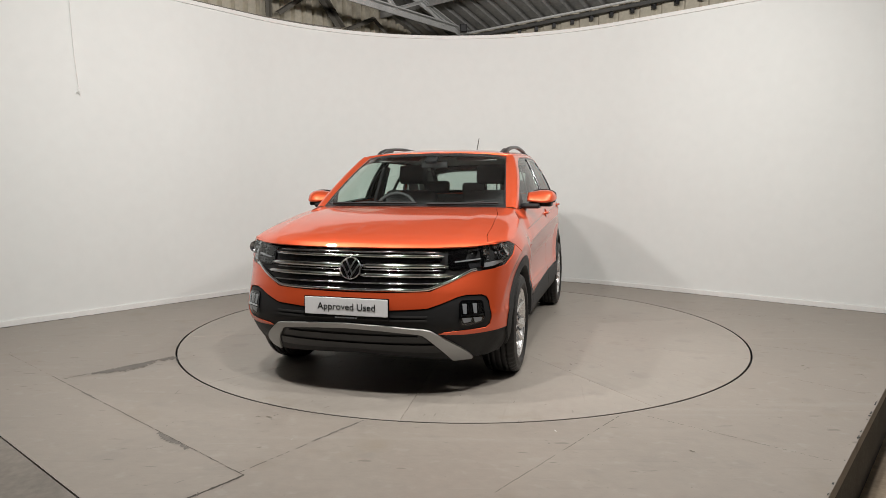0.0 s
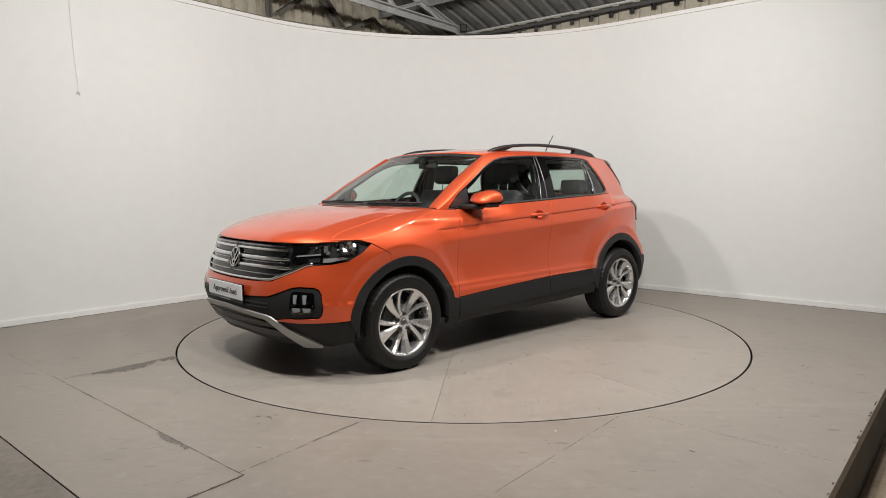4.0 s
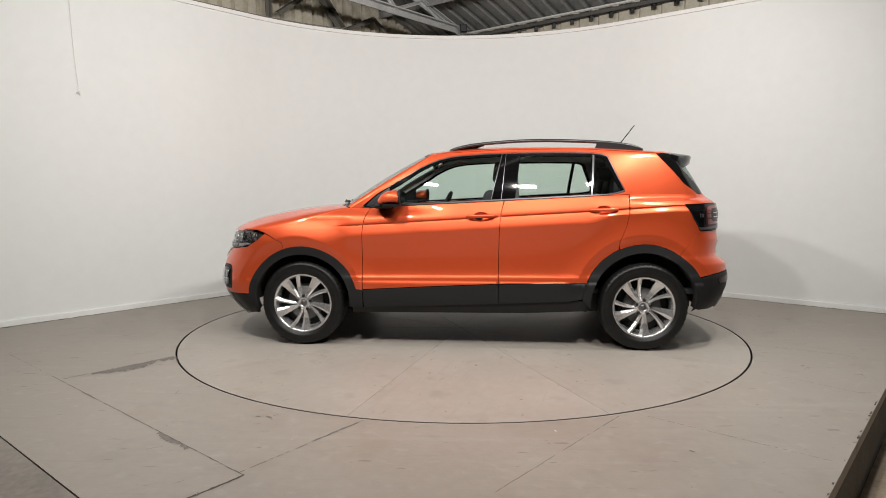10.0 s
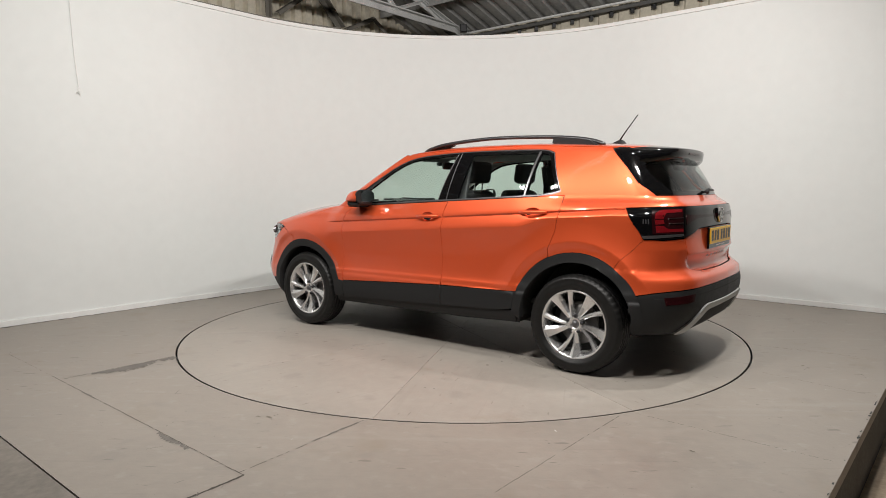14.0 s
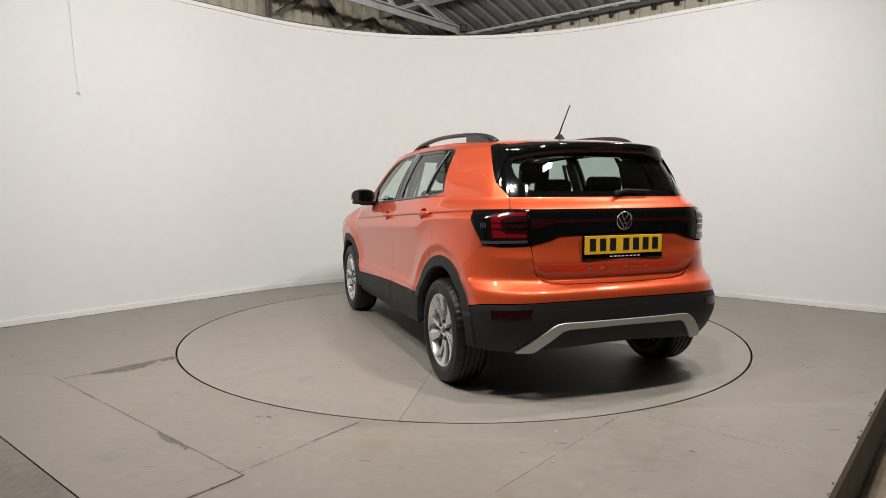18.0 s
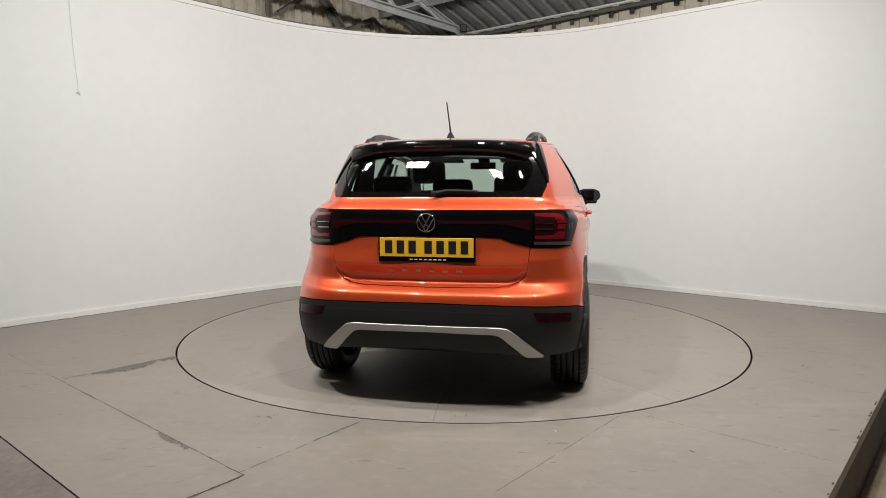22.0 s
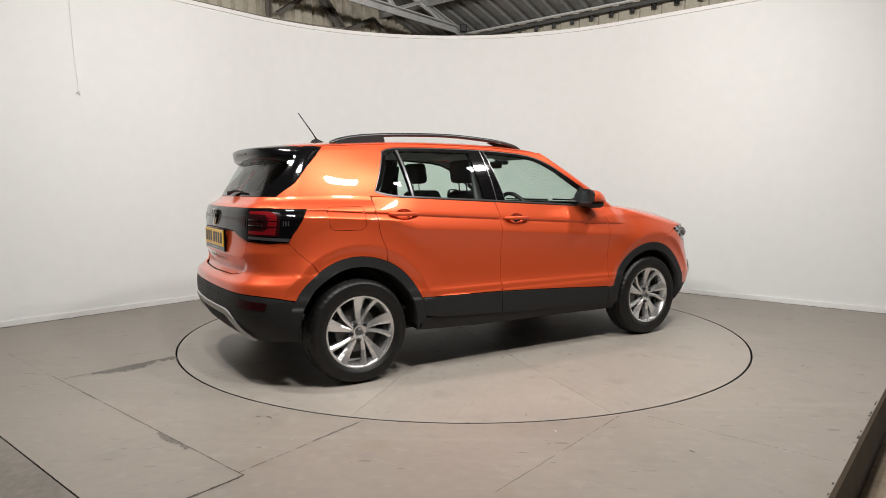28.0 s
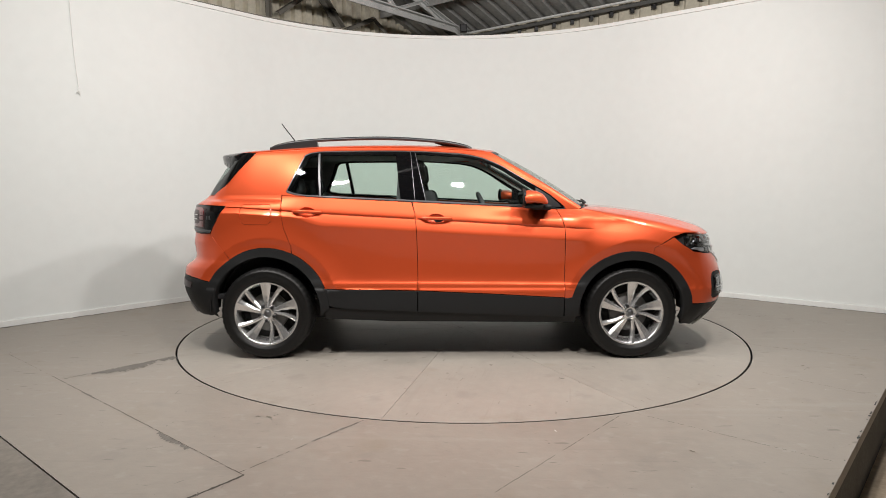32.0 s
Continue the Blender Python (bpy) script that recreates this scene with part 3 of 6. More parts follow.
def patch(name, surf, poly, material, parent=None, label="", holes=(), step=0.03, off=0.0, thick=0.006, mirror=False, scale=(1, 1), lines=()):
    """A panel cut out of a surface by a polygon in the surface's own two numbers, with holes, an edge and a thickness."""
    sc = np.array(scale, float)
    polys = [dense(np.asarray(q, float) * sc, step) for q in (poly, *holes)]
    lo, hi = polys[0].min(0), polys[0].max(0)
    gx, gy = np.meshgrid(np.arange(lo[0] + step / 2, hi[0], step), np.arange(lo[1] + step / 2, hi[1], step))
    grid = np.stack([gx.ravel(), gy.ravel()], 1)
    keep = inside(grid, polys[0]) & (edge_gap(grid, polys[0]) > step * 0.45)
    for h in polys[1:]:
        keep &= ~inside(grid, h) & (edge_gap(grid, h) > step * 0.45)
    runs = []
    for ln in lines:
        q = np.asarray(ln, float) * sc
        n = max(2, int(np.linalg.norm(np.diff(q, axis=0), axis=1).sum() / step))
        t = np.linspace(0, len(q) - 1, n)
        q = np.stack([np.interp(t, np.arange(len(q)), q[:, c]) for c in (0, 1)], 1)
        ok = inside(q, polys[0]) & (edge_gap(q, polys[0]) > 0.004)
        run = []
        for p_, o_ in zip(q, ok):
            if o_:
                run.append(p_)
            elif len(run) > 1:
                runs.append(np.array(run))
                run = []
        if len(run) > 1:
            runs.append(np.array(run))
    grid = grid[keep]
    for r in runs:
        far = np.full(len(grid), True)
        for p0, p1 in zip(r, r[1:]):
            d = p1 - p0
            t = np.clip(((grid - p0) @ d) / max(d @ d, 1e-12), 0, 1)
            far &= np.linalg.norm(grid - p0 - t[:, None] * d, axis=1) > step * 0.55
        grid = grid[far]
    pts = np.vstack(polys + runs + [grid])
    edges, n = [], 0
    for q in polys:
        edges += [(n + k, n + (k + 1) % len(q)) for k in range(len(q))]
        n += len(q)
    for q in runs:
        edges += [(n + k, n + k + 1) for k in range(len(q) - 1)]
        n += len(q)
    res = delaunay_2d_cdt([Vector(q) for q in pts], edges, [], 0, 1e-6)
    v2 = np.array([tuple(q) for q in res[0]])
    tri = np.array([f for f in res[2] if len(f) == 3])
    mid = v2[tri].mean(1)
    ok = inside(mid, polys[0])
    for h in polys[1:]:
        ok &= ~inside(mid, h)
    tri = tri[ok]
    # turn every triangle the same way
    c = v2[tri]
    area = (c[:, 1, 0] - c[:, 0, 0]) * (c[:, 2, 1] - c[:, 0, 1]) - (c[:, 1, 1] - c[:, 0, 1]) * (c[:, 2, 0] - c[:, 0, 0])
    tri = np.where((area > 0)[:, None], tri, tri[:, ::-1])
    uv = v2 / sc
    p3 = surf(uv[:, 0], uv[:, 1])
    e = 6e-4
    du = surf(uv[:, 0] + e / sc[0], uv[:, 1]) - surf(uv[:, 0] - e / sc[0], uv[:, 1])
    dv = surf(uv[:, 0], uv[:, 1] + e / sc[1]) - surf(uv[:, 0], uv[:, 1] - e / sc[1])
    nn = np.cross(du, dv)
    nn /= np.linalg.norm(nn, axis=1)[:, None] + 1e-12
    mid3, n_mid = p3.mean(0), nn.mean(0)
    if n_mid @ (mid3 - np.array([0.0, 0, 0.7])) < 0:
        nn = -nn
        tri = tri[:, ::-1]
    p3 = p3 + nn * off
    # border edges: those used once
    count = {}
    for f in tri:
        for i in range(3):
            count[(f[i], f[(i + 1) % 3])] = 1
    border = [k for k in count if (k[1], k[0]) not in count]
    nv = len(p3)
    on = sorted({i for k in border for i in k})
    verts, faces, norms = [p3], [tri], [nn]
    if thick > 0 and on:
        idx = {i: nv + j for j, i in enumerate(on)}
        low_ = {i: nv + len(on) + j for j, i in enumerate(on)}
        side = {i: np.zeros(3) for i in on}
        quads = []
        for i, j in border:
            quads += [(idx[j], idx[i], low_[i]), (idx[j], low_[i], low_[j])]
            out = np.cross(p3[j] - p3[i], nn[i] + nn[j])
            side[i], side[j] = side[i] + out, side[j] + out
        edge_n = np.array([side[i] / (np.linalg.norm(side[i]) + 1e-12) for i in on])
        # a worn, slightly rounded edge catches a little of the face's light
        top_n = edge_n * 0.75 + nn[on] * 0.66
        verts += [p3[on], p3[on] - nn[on] * thick]
        norms += [top_n, edge_n]
        faces.append(np.array(quads))
    v = np.vstack(verts)
    f = np.vstack(faces)
    nr = np.vstack(norms)
    if mirror:
        v = v * np.array([1, -1, 1])
        nr = nr * np.array([1, -1, 1])
        f = f[:, ::-1]
    me = bpy.data.meshes.new(name)
    me.from_pydata(v.tolist(), [], f.tolist())
    me.materials.append(material)
    me.polygons.foreach_set("use_smooth", [True] * len(f))
    me.normals_split_custom_set_from_vertices(nr.tolist())
    ob = new(name, me)
    if parent is not None:
        ob.parent = parent
        if parent == car:
            ob.location = OFF
    return tagged(ob, label)


def part(name, bm, material, parent, label="", smooth=False):
    ob = obj(name, bm, material, parent, label, smooth)
    if parent == car:
        ob.location = OFF
    return ob

# ---- the car: panels ----


def arch(cx, cz, r, d0, d1, n=14):
    """Points round a wheel arch on the side, from angle d0 to d1 in degrees, 0 towards the nose."""
    return [(float(ax(cx + r * math.cos(radians(d0 + (d1 - d0) * k / n)))), cz + r * math.sin(radians(d0 + (d1 - d0) * k / n))) for k in range(n + 1)]


def both(half, axis=0.0):
    """A polygon closed by its mirror image: half runs from the axis round to the axis."""
    return list(half) + [(2 * axis - a, z) for a, z in half[::-1] if abs(a - axis) > 1e-6]


FX, FZ, FR = 1.2755, 0.325, 0.434
RX, RZ, RR = -1.2755, 0.335, 0.448
HULL = [(0.0, 0.30), (0.55, 0.28), (0.8, 0.26)] + arch(FX, FZ, 0.40, -10, 190) + [(ax(0.75), 0.25), (ax(-0.75), 0.28)] + arch(RX, RZ, 0.415, -10, 190) + [(4.5, 0.31), (A_MAX, 0.34), (A_MAX, 1.12), (ax(-1.2), 1.12), (ax(0.7), 1.03), (ax(1.2), 0.935), (1.0, 0.865), (0.0, 0.845)]
for m in (False, True):
    patch("inner_shell", lower, HULL, M_DARK, car, "dark inner body shell", off=-0.028, thick=0.0, step=0.05, mirror=m, holes=())

# bonnet and wings
edge = [(k, 0.838) for k in np.linspace(1.0, 0.16, 12)] + [(0.11, 0.845), (0.07, 0.862), (0.035, 0.880), (0.004, 0.890)]
HOOD_POLY = [(k, s) for k, s in edge] + [(k, -s) for k, s in edge[::-1]]
bonnet = patch("bonnet", hood, HOOD_POLY, M_PAINT, car, "orange metallic bonnet with two long creases", lines=[[(k, -0.87), (k, 0.87)] for k in (0.011, 0.019, 0.028, 0.040, 0.056, 0.076)], step=0.022, scale=(1.05, 0.8), thick=0.012)
for m in (False, True):
    top = [(k, 0.842) for k in np.linspace(1.0, 0.16, 12)] + [(0.11, 0.849), (0.07, 0.866), (0.035, 0.884), (0.006, 0.894)] + [(k, 1.0) for k in (0.010, 0.03, 0.1, 0.2, 0.35, 0.5, 0.65, 0.8, 0.9, 1.0)]
    patch("wing_top", hood, top, M_PAINT, car, step=0.010, scale=(1.05, 0.8), mirror=m)
    rim = [(float(np.interp(k, EDGE_K, EDGE_A)), float(interp(k, HOOD_E))) for k in np.linspace(1.0, 0.08, 24)]
    wing = [q for q in rim if q[0] < ax(0.765)]
    wing = [(1.958, 1.043), (1.93, 0.98), (1.912, 0.917), (1.908, 0.75), (1.908, 0.43)] + arch(FX, FZ, FR, 165, 71.5) + [(1.296, 0.784), (1.153, 0.859), (1.04, 0.889), (0.888, 0.889), (0.80, 0.878)] + wing[::-1]
    patch("wing", lower, wing, M_PAINT, car, lines=CREASES, step=0.018, mirror=m)

# doors


def bowl_hole(x, z):
    return [(float(ax(x + 0.060 * math.cos(t))), z + 0.036 * math.sin(t)) for t in np.linspace(0, math.tau, 21)[:-1]]


HANDLES = ((-0.085, 0.983), (-0.972, 1.030))
for m in (False, True):
    f_top = [(float(ax(x)), float(belt(x)) - 0.004) for x in (-0.247, 0.0, 0.3, 0.5, 0.68)] + [(1.963, 1.043)]
    door_f = [(1.936, 0.98), (1.917, 0.917), (1.912, 0.75), (1.912, 0.437), (2.403, 0.463), (2.928, 0.487), (2.929, 0.70), (2.935, 0.917), (2.945, 1.02)] + f_top
    dr = patch("front_door", lower, door_f, M_PAINT, car, "orange front door with a folded crease", holes=[bowl_hole(*HANDLES[0])], lines=CREASES, step=0.02, mirror=m)
    r_top = [(float(ax(x)), float(belt(x)) - 0.004) for x in (-1.158, -1.05, -0.9, -0.6, -0.256)]
    door_r = [(2.949, 1.02), (2.939, 0.917), (2.933, 0.70), (2.932, 0.487), (3.592, 0.500)] + arch(RX, RZ, RR + 0.004, 22, 65, 8) + [(3.805, 0.80), (3.852, 0.917), (3.870, 1.022)] + r_top
    d2 = patch("rear_door", lower, door_r, M_PAINT, car, "orange rear door with a folded crease", holes=[bowl_hole(*HANDLES[1])], lines=CREASES, step=0.02, mirror=m)
    patch("door_cladding", lower, [(1.914, 0.431), (2.403, 0.457), (2.928, 0.481), (2.928, 0.338), (1.92, 0.30)], M_CLAD, dr, "matt black plastic cladding", step=0.03, off=0.006, thick=0.02, mirror=m)
    patch("door_cladding", lower, [(2.936, 0.481), (3.580, 0.494)] + arch(RX, RZ, RR + 0.002, 20, 6, 3) + [(3.512, 0.373), (3.429, 0.36), (2.936, 0.338)], M_CLAD, d2, "matt black plastic cladding", step=0.03, off=0.006, thick=0.02, mirror=m)
    patch("sill", lower, [(1.83, 0.30), (1.92, 0.296), (2.93, 0.334), (3.43, 0.356), (3.52, 0.368), (3.57, 0.36), (3.57, 0.285), (3.1, 0.262), (1.83, 0.25)], M_CLAD, car, "black plastic side sill", step=0.03, off=-0.004, thick=0.03, mirror=m)
    patch("arch_trim", lower, arch(FX, FZ, FR, 6, 165, 24) + [(1.909, 0.428), (1.909, 0.302), (1.84, 0.300)] + arch(FX, FZ, 0.372, 183, -10, 24), M_CLAD, car, "black plastic wheel arch trim", step=0.02, off=0.006, thick=0.05, mirror=m)
    patch("arch_trim", lower, arch(RX, RZ, RR, 4, 184, 24) + arch(RX, RZ, 0.386, 183, -4, 24), M_CLAD, car, "black plastic wheel arch trim", step=0.02, off=0.006, thick=0.05, mirror=m)
    quarter = [(3.884, 1.15), (3.874, 1.022), (3.856, 0.917), (3.808, 0.797)] + arch(RX, RZ, RR + 0.002, 66, 125.5, 8) + [(4.288, 0.747), (4.438, 0.877), (4.408, 0.925), (4.371, 0.967), (4.298, 1.073), (4.40, 1.076), (4.628, 1.081), (4.572, 1.137), (4.560, 1.145)] + [(float(ax(x)), float(belt(x))) for x in (-1.62, -1.5, -1.3)]
    hole = [] if not m else [[(3.945, 1.06), (3.96, 1.085), (4.16, 1.085), (4.182, 1.06), (4.172, 0.965), (4.145, 0.942), (3.975, 0.942), (3.945, 0.965)]]
    patch("rear_quarter", lower, quarter, M_PAINT, car, lines=CREASES, step=0.022, mirror=m, holes=hole)
    if m:
        patch("fuel_flap", lower, [(3.948, 1.059), (3.962, 1.082), (4.158, 1.082), (4.179, 1.059), (4.169, 0.966), (4.144, 0.945), (3.976, 0.945), (3.948, 0.966)], M_PAINT, car, step=0.02, lines=CREASES, off=-0.0005, mirror=True)

# nose
F_BOT = [(0.0, 0.518), (0.256, 0.521), (0.465, 0.534), (0.55, 0.562), (0.632, 0.593), (0.686, 0.603), (0.787, 0.600), (0.82, 0.588), (0.838, 0.56), (0.848, 0.468), (0.838, 0.43), (0.811, 0.410), (0.65, 0.403), (0.549, 0.393)]
bump = [(0.0, 0.612), (0.27, 0.615), (0.475, 0.624), (0.60, 0.675), (0.70, 0.722), (0.745, 0.726), (0.87, 0.735), (0.985, 0.750), (1.09, 0.804), (1.15, 0.853), (1.292, 0.780)] + arch(FX, FZ, FR, 71, 9) + [(1.02, 0.388), (0.817, 0.383), (0.66, 0.378), (0.52, 0.383)] + F_BOT[::-1]
FRONT_ARCH = [arch_line(1.312, 0.332, 0.500 + d) for d in (-0.05, -0.022, 0.0, 0.012, 0.03)]
FRONT_ARCH += [[(-a, z) for a, z in q] for q in FRONT_ARCH]
bumper = patch("front_bumper", lower, both(bump), M_PAINT, car, "orange front bumper", step=0.022, lines=FRONT_ARCH)
low = [(0.0, 0.512)] + [(a - 0.004 if a > 0.6 else a, z - 0.006 if z > 0.5 else z + 0.005) for a, z in F_BOT[1:]] + [(0.51, 0.380), (0.66, 0.373), (0.817, 0.378), (1.02, 0.383), (1.055, 0.372)] + arch(FX, FZ, 0.40, 5, -14, 4) + [(1.0, 0.228), (0.85, 0.205), (0.6, 0.20), (0.3, 0.225), (0.0, 0.24)]
lowb = patch("lower_bumper", lower, both(low), M_CLAD, car, "matt black lower bumper with fog lamp surrounds", step=0.025, off=-0.006, thick=0.02)
intake = [(0.0, 0.406), (0.30, 0.394), (0.415, 0.376), (0.53, 0.262), (0.50, 0.258), (0.3, 0.262), (0.0, 0.275)]
patch("lower_intake", lower, both(intake), M_GRILLE, lowb, "dark lower air intake", step=0.03, off=-0.003, thick=0.0).location = (0, 0, 0)
for z, w in ((0.372, 0.40), (0.318, 0.48)):
    patch("intake_slat", lower, [(-w, z), (w, z), (w, z - 0.014), (-w, z - 0.014)], M_GRILLE, lowb, step=0.03, off=0.006, thick=0.012)
sil = [(0.0, 0.441), (0.21, 0.434), (0.44, 0.415), (0.475, 0.406), (0.503, 0.388), (0.775, 0.210), (0.765, 0.201), (0.615, 0.201), (0.600, 0.208), (0.447, 0.368), (0.428, 0.382), (0.405, 0.389), (0.19, 0.406), (0.0, 0.413)]
patch("silver_skid_trim", lower, both(sil), M_SILVER, car, "satin silver bumper trim bar", step=0.02, off=0.008, thick=0.016)
for z in (0.492, 0.470):
    patch("upper_intake_slat", lower, [(-0.46, z), (0.46, z), (0.46, z - 0.01), (-0.46, z - 0.01)], M_DARK, lowb, step=0.03, off=0.002, thick=0.01)
for m in (False, True):
    FOG = [(0.652, 0.556), (0.666, 0.567), (0.772, 0.563), (0.786, 0.552), (0.791, 0.478), (0.778, 0.455), (0.70, 0.438), (0.657, 0.441), (0.645, 0.462)]
    fog = patch("fog_lamp", lower, [(0.718 + (a - 0.718) * 1.10, 0.503 + (z - 0.503) * 1.12) for a, z in FOG], M_GLOSS, car, "recessed fog lamp in a gloss black surround", step=0.02, off=0.002, thick=0.02, mirror=m)
    lens = patch("lamp_lens", lower, FOG, M_LENS, fog, "clear fog lamp lens", step=0.02, off=0.012, thick=0.0, mirror=m)
    lens.visible_shadow = False
    for k_ in range(4):
        a0 = 0.662 + 0.031 * k_
        patch("reflector", lower, [(a0, 0.555), (a0 + 0.026, 0.554), (a0 + 0.022, 0.500), (a0 + 0.004, 0.500)], M_LAMPGREY if k_ in (0, 2) else M_DARKCHROME, fog, step=0.012, off=0.005 + 0.003 * (k_ % 2), thick=0.006, mirror=m)
    patch("fog_lamp_bar", lower, [(0.652, 0.496), (0.786, 0.494), (0.787, 0.486), (0.652, 0.487)], M_CHROME, fog, "thin chrome bar", step=0.02, off=0.007, thick=0.008, mirror=m)
    for a0, a1 in ((0.656, 0.712), (0.722, 0.776)):
        patch("day_light_strip", lower, [(a0, 0.478), (a1, 0.476), (a1 - 0.006, 0.456), (a0 + 0.010, 0.450)], M_LAMPGREY, fog, "pale daytime light", step=0.015, off=0.005, thick=0.006, mirror=m)

# grille
gr = [(0.0, 0.852), (0.3, 0.850), (0.515, 0.846), (0.545, 0.80), (0.54, 0.745), (0.70, 0.728), (0.60, 0.683), (0.478, 0.632), (0.27, 0.622), (0.0, 0.619)]
grille = patch("grille", lower, both(gr), M_GRILLE, car, "black radiator grille with chrome bars", step=0.03, off=-0.022, thick=0.0)
for z, w, h, mm in ((0.834, 0.50, 0.006, M_DARKCHROME), (0.812, 0.53, 0.010, M_CHROME), (0.757, 0.56, 0.015, M_CHROME), (0.735, 0.52, 0.005, M_DARKCHROME), (0.706, 0.60, 0.013, M_CHROME), (0.664, 0.54, 0.006, M_DARKCHROME)):
    for sg in (1, -1):
        a0 = 0.06 if 0.68 < z < 0.80 else 0.0
        aa = np.linspace(a0, w, 14)
        q_ = lower(aa, np.full(14, z)) * np.array([1, sg, 1]) + np.array([-0.004, 0, 0])
        part("grille_bar", tube_bm([tuple(v) for v in q_], [h] * 12 + [h * 0.8, h * 0.4], 10), mm, grille, "chrome grille bar", True)
    patch("grille_slat", lower, [(-w, z - h * 0.8), (w, z - h * 0.8), (w - 0.02, z - 0.034), (-w + 0.02, z - 0.034)], M_GLOSS, grille, step=0.03, off=-0.008, thick=0.012)
half = spline([(0.0, 0.628), (0.27, 0.630), (0.44, 0.634), (0.50, 0.648), (0.60, 0.686), (0.70, 0.730), (0.74, 0.736)], 5)
chin = np.vstack([half[::-1] * np.array([-1, 1]), half[1:]])
part("chrome_strip", tube_bm([tuple(v) for v in lower(chin[:, 0], chin[:, 1])], 0.009, 8), M_CHROME, grille, "bright chrome grille edge", True)


def badge(parent, at, turn, r):
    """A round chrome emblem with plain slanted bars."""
    m = Matrix.Translation(at) @ turn
    bm = lathe_bm([(r * 0.86, 0.0), (r * 0.88, 0.008), (r * 0.95, 0.010), (r, 0.006), (r, -0.004)], 40, "x")
    bmesh.ops.transform(bm, matrix=m, verts=bm.verts)
    rg = part("emblem", bm, M_CHROME, parent, "round chrome emblem", True)
    bm = lathe_bm([(0.0001, 0.001), (r * 0.86, 0.001)], 40, "x")
    bmesh.ops.transform(bm, matrix=m, verts=bm.verts)
    part("emblem_disc", bm, M_GLOSS, rg, "", True)
    for y0, z0, y1, z1 in ((-0.42, 0.72, 0.24, -0.50), (0.42, 0.72, -0.24, -0.50), (-0.76, 0.34, -0.10, -0.76), (0.76, 0.34, 0.10, -0.76)):
        a, b = Vector((0.006, y0 * r, z0 * r)), Vector((0.006, y1 * r, z1 * r))
        d = b - a
        t = Matrix.Translation((a + b) / 2) @ Matrix.Rotation(math.atan2(d.z, d.y), 4, "X")
        bm = box_bm(0.007, d.length + r * 0.1, r * 0.15, turn=m @ t, bevel=0.0015)
        part("emblem_bar", bm, M_CHROME, rg)
    return rg


badge(grille, (2.038, 0, 0.742), pose(0, 0, 0, 0, -13, 0), 0.066)

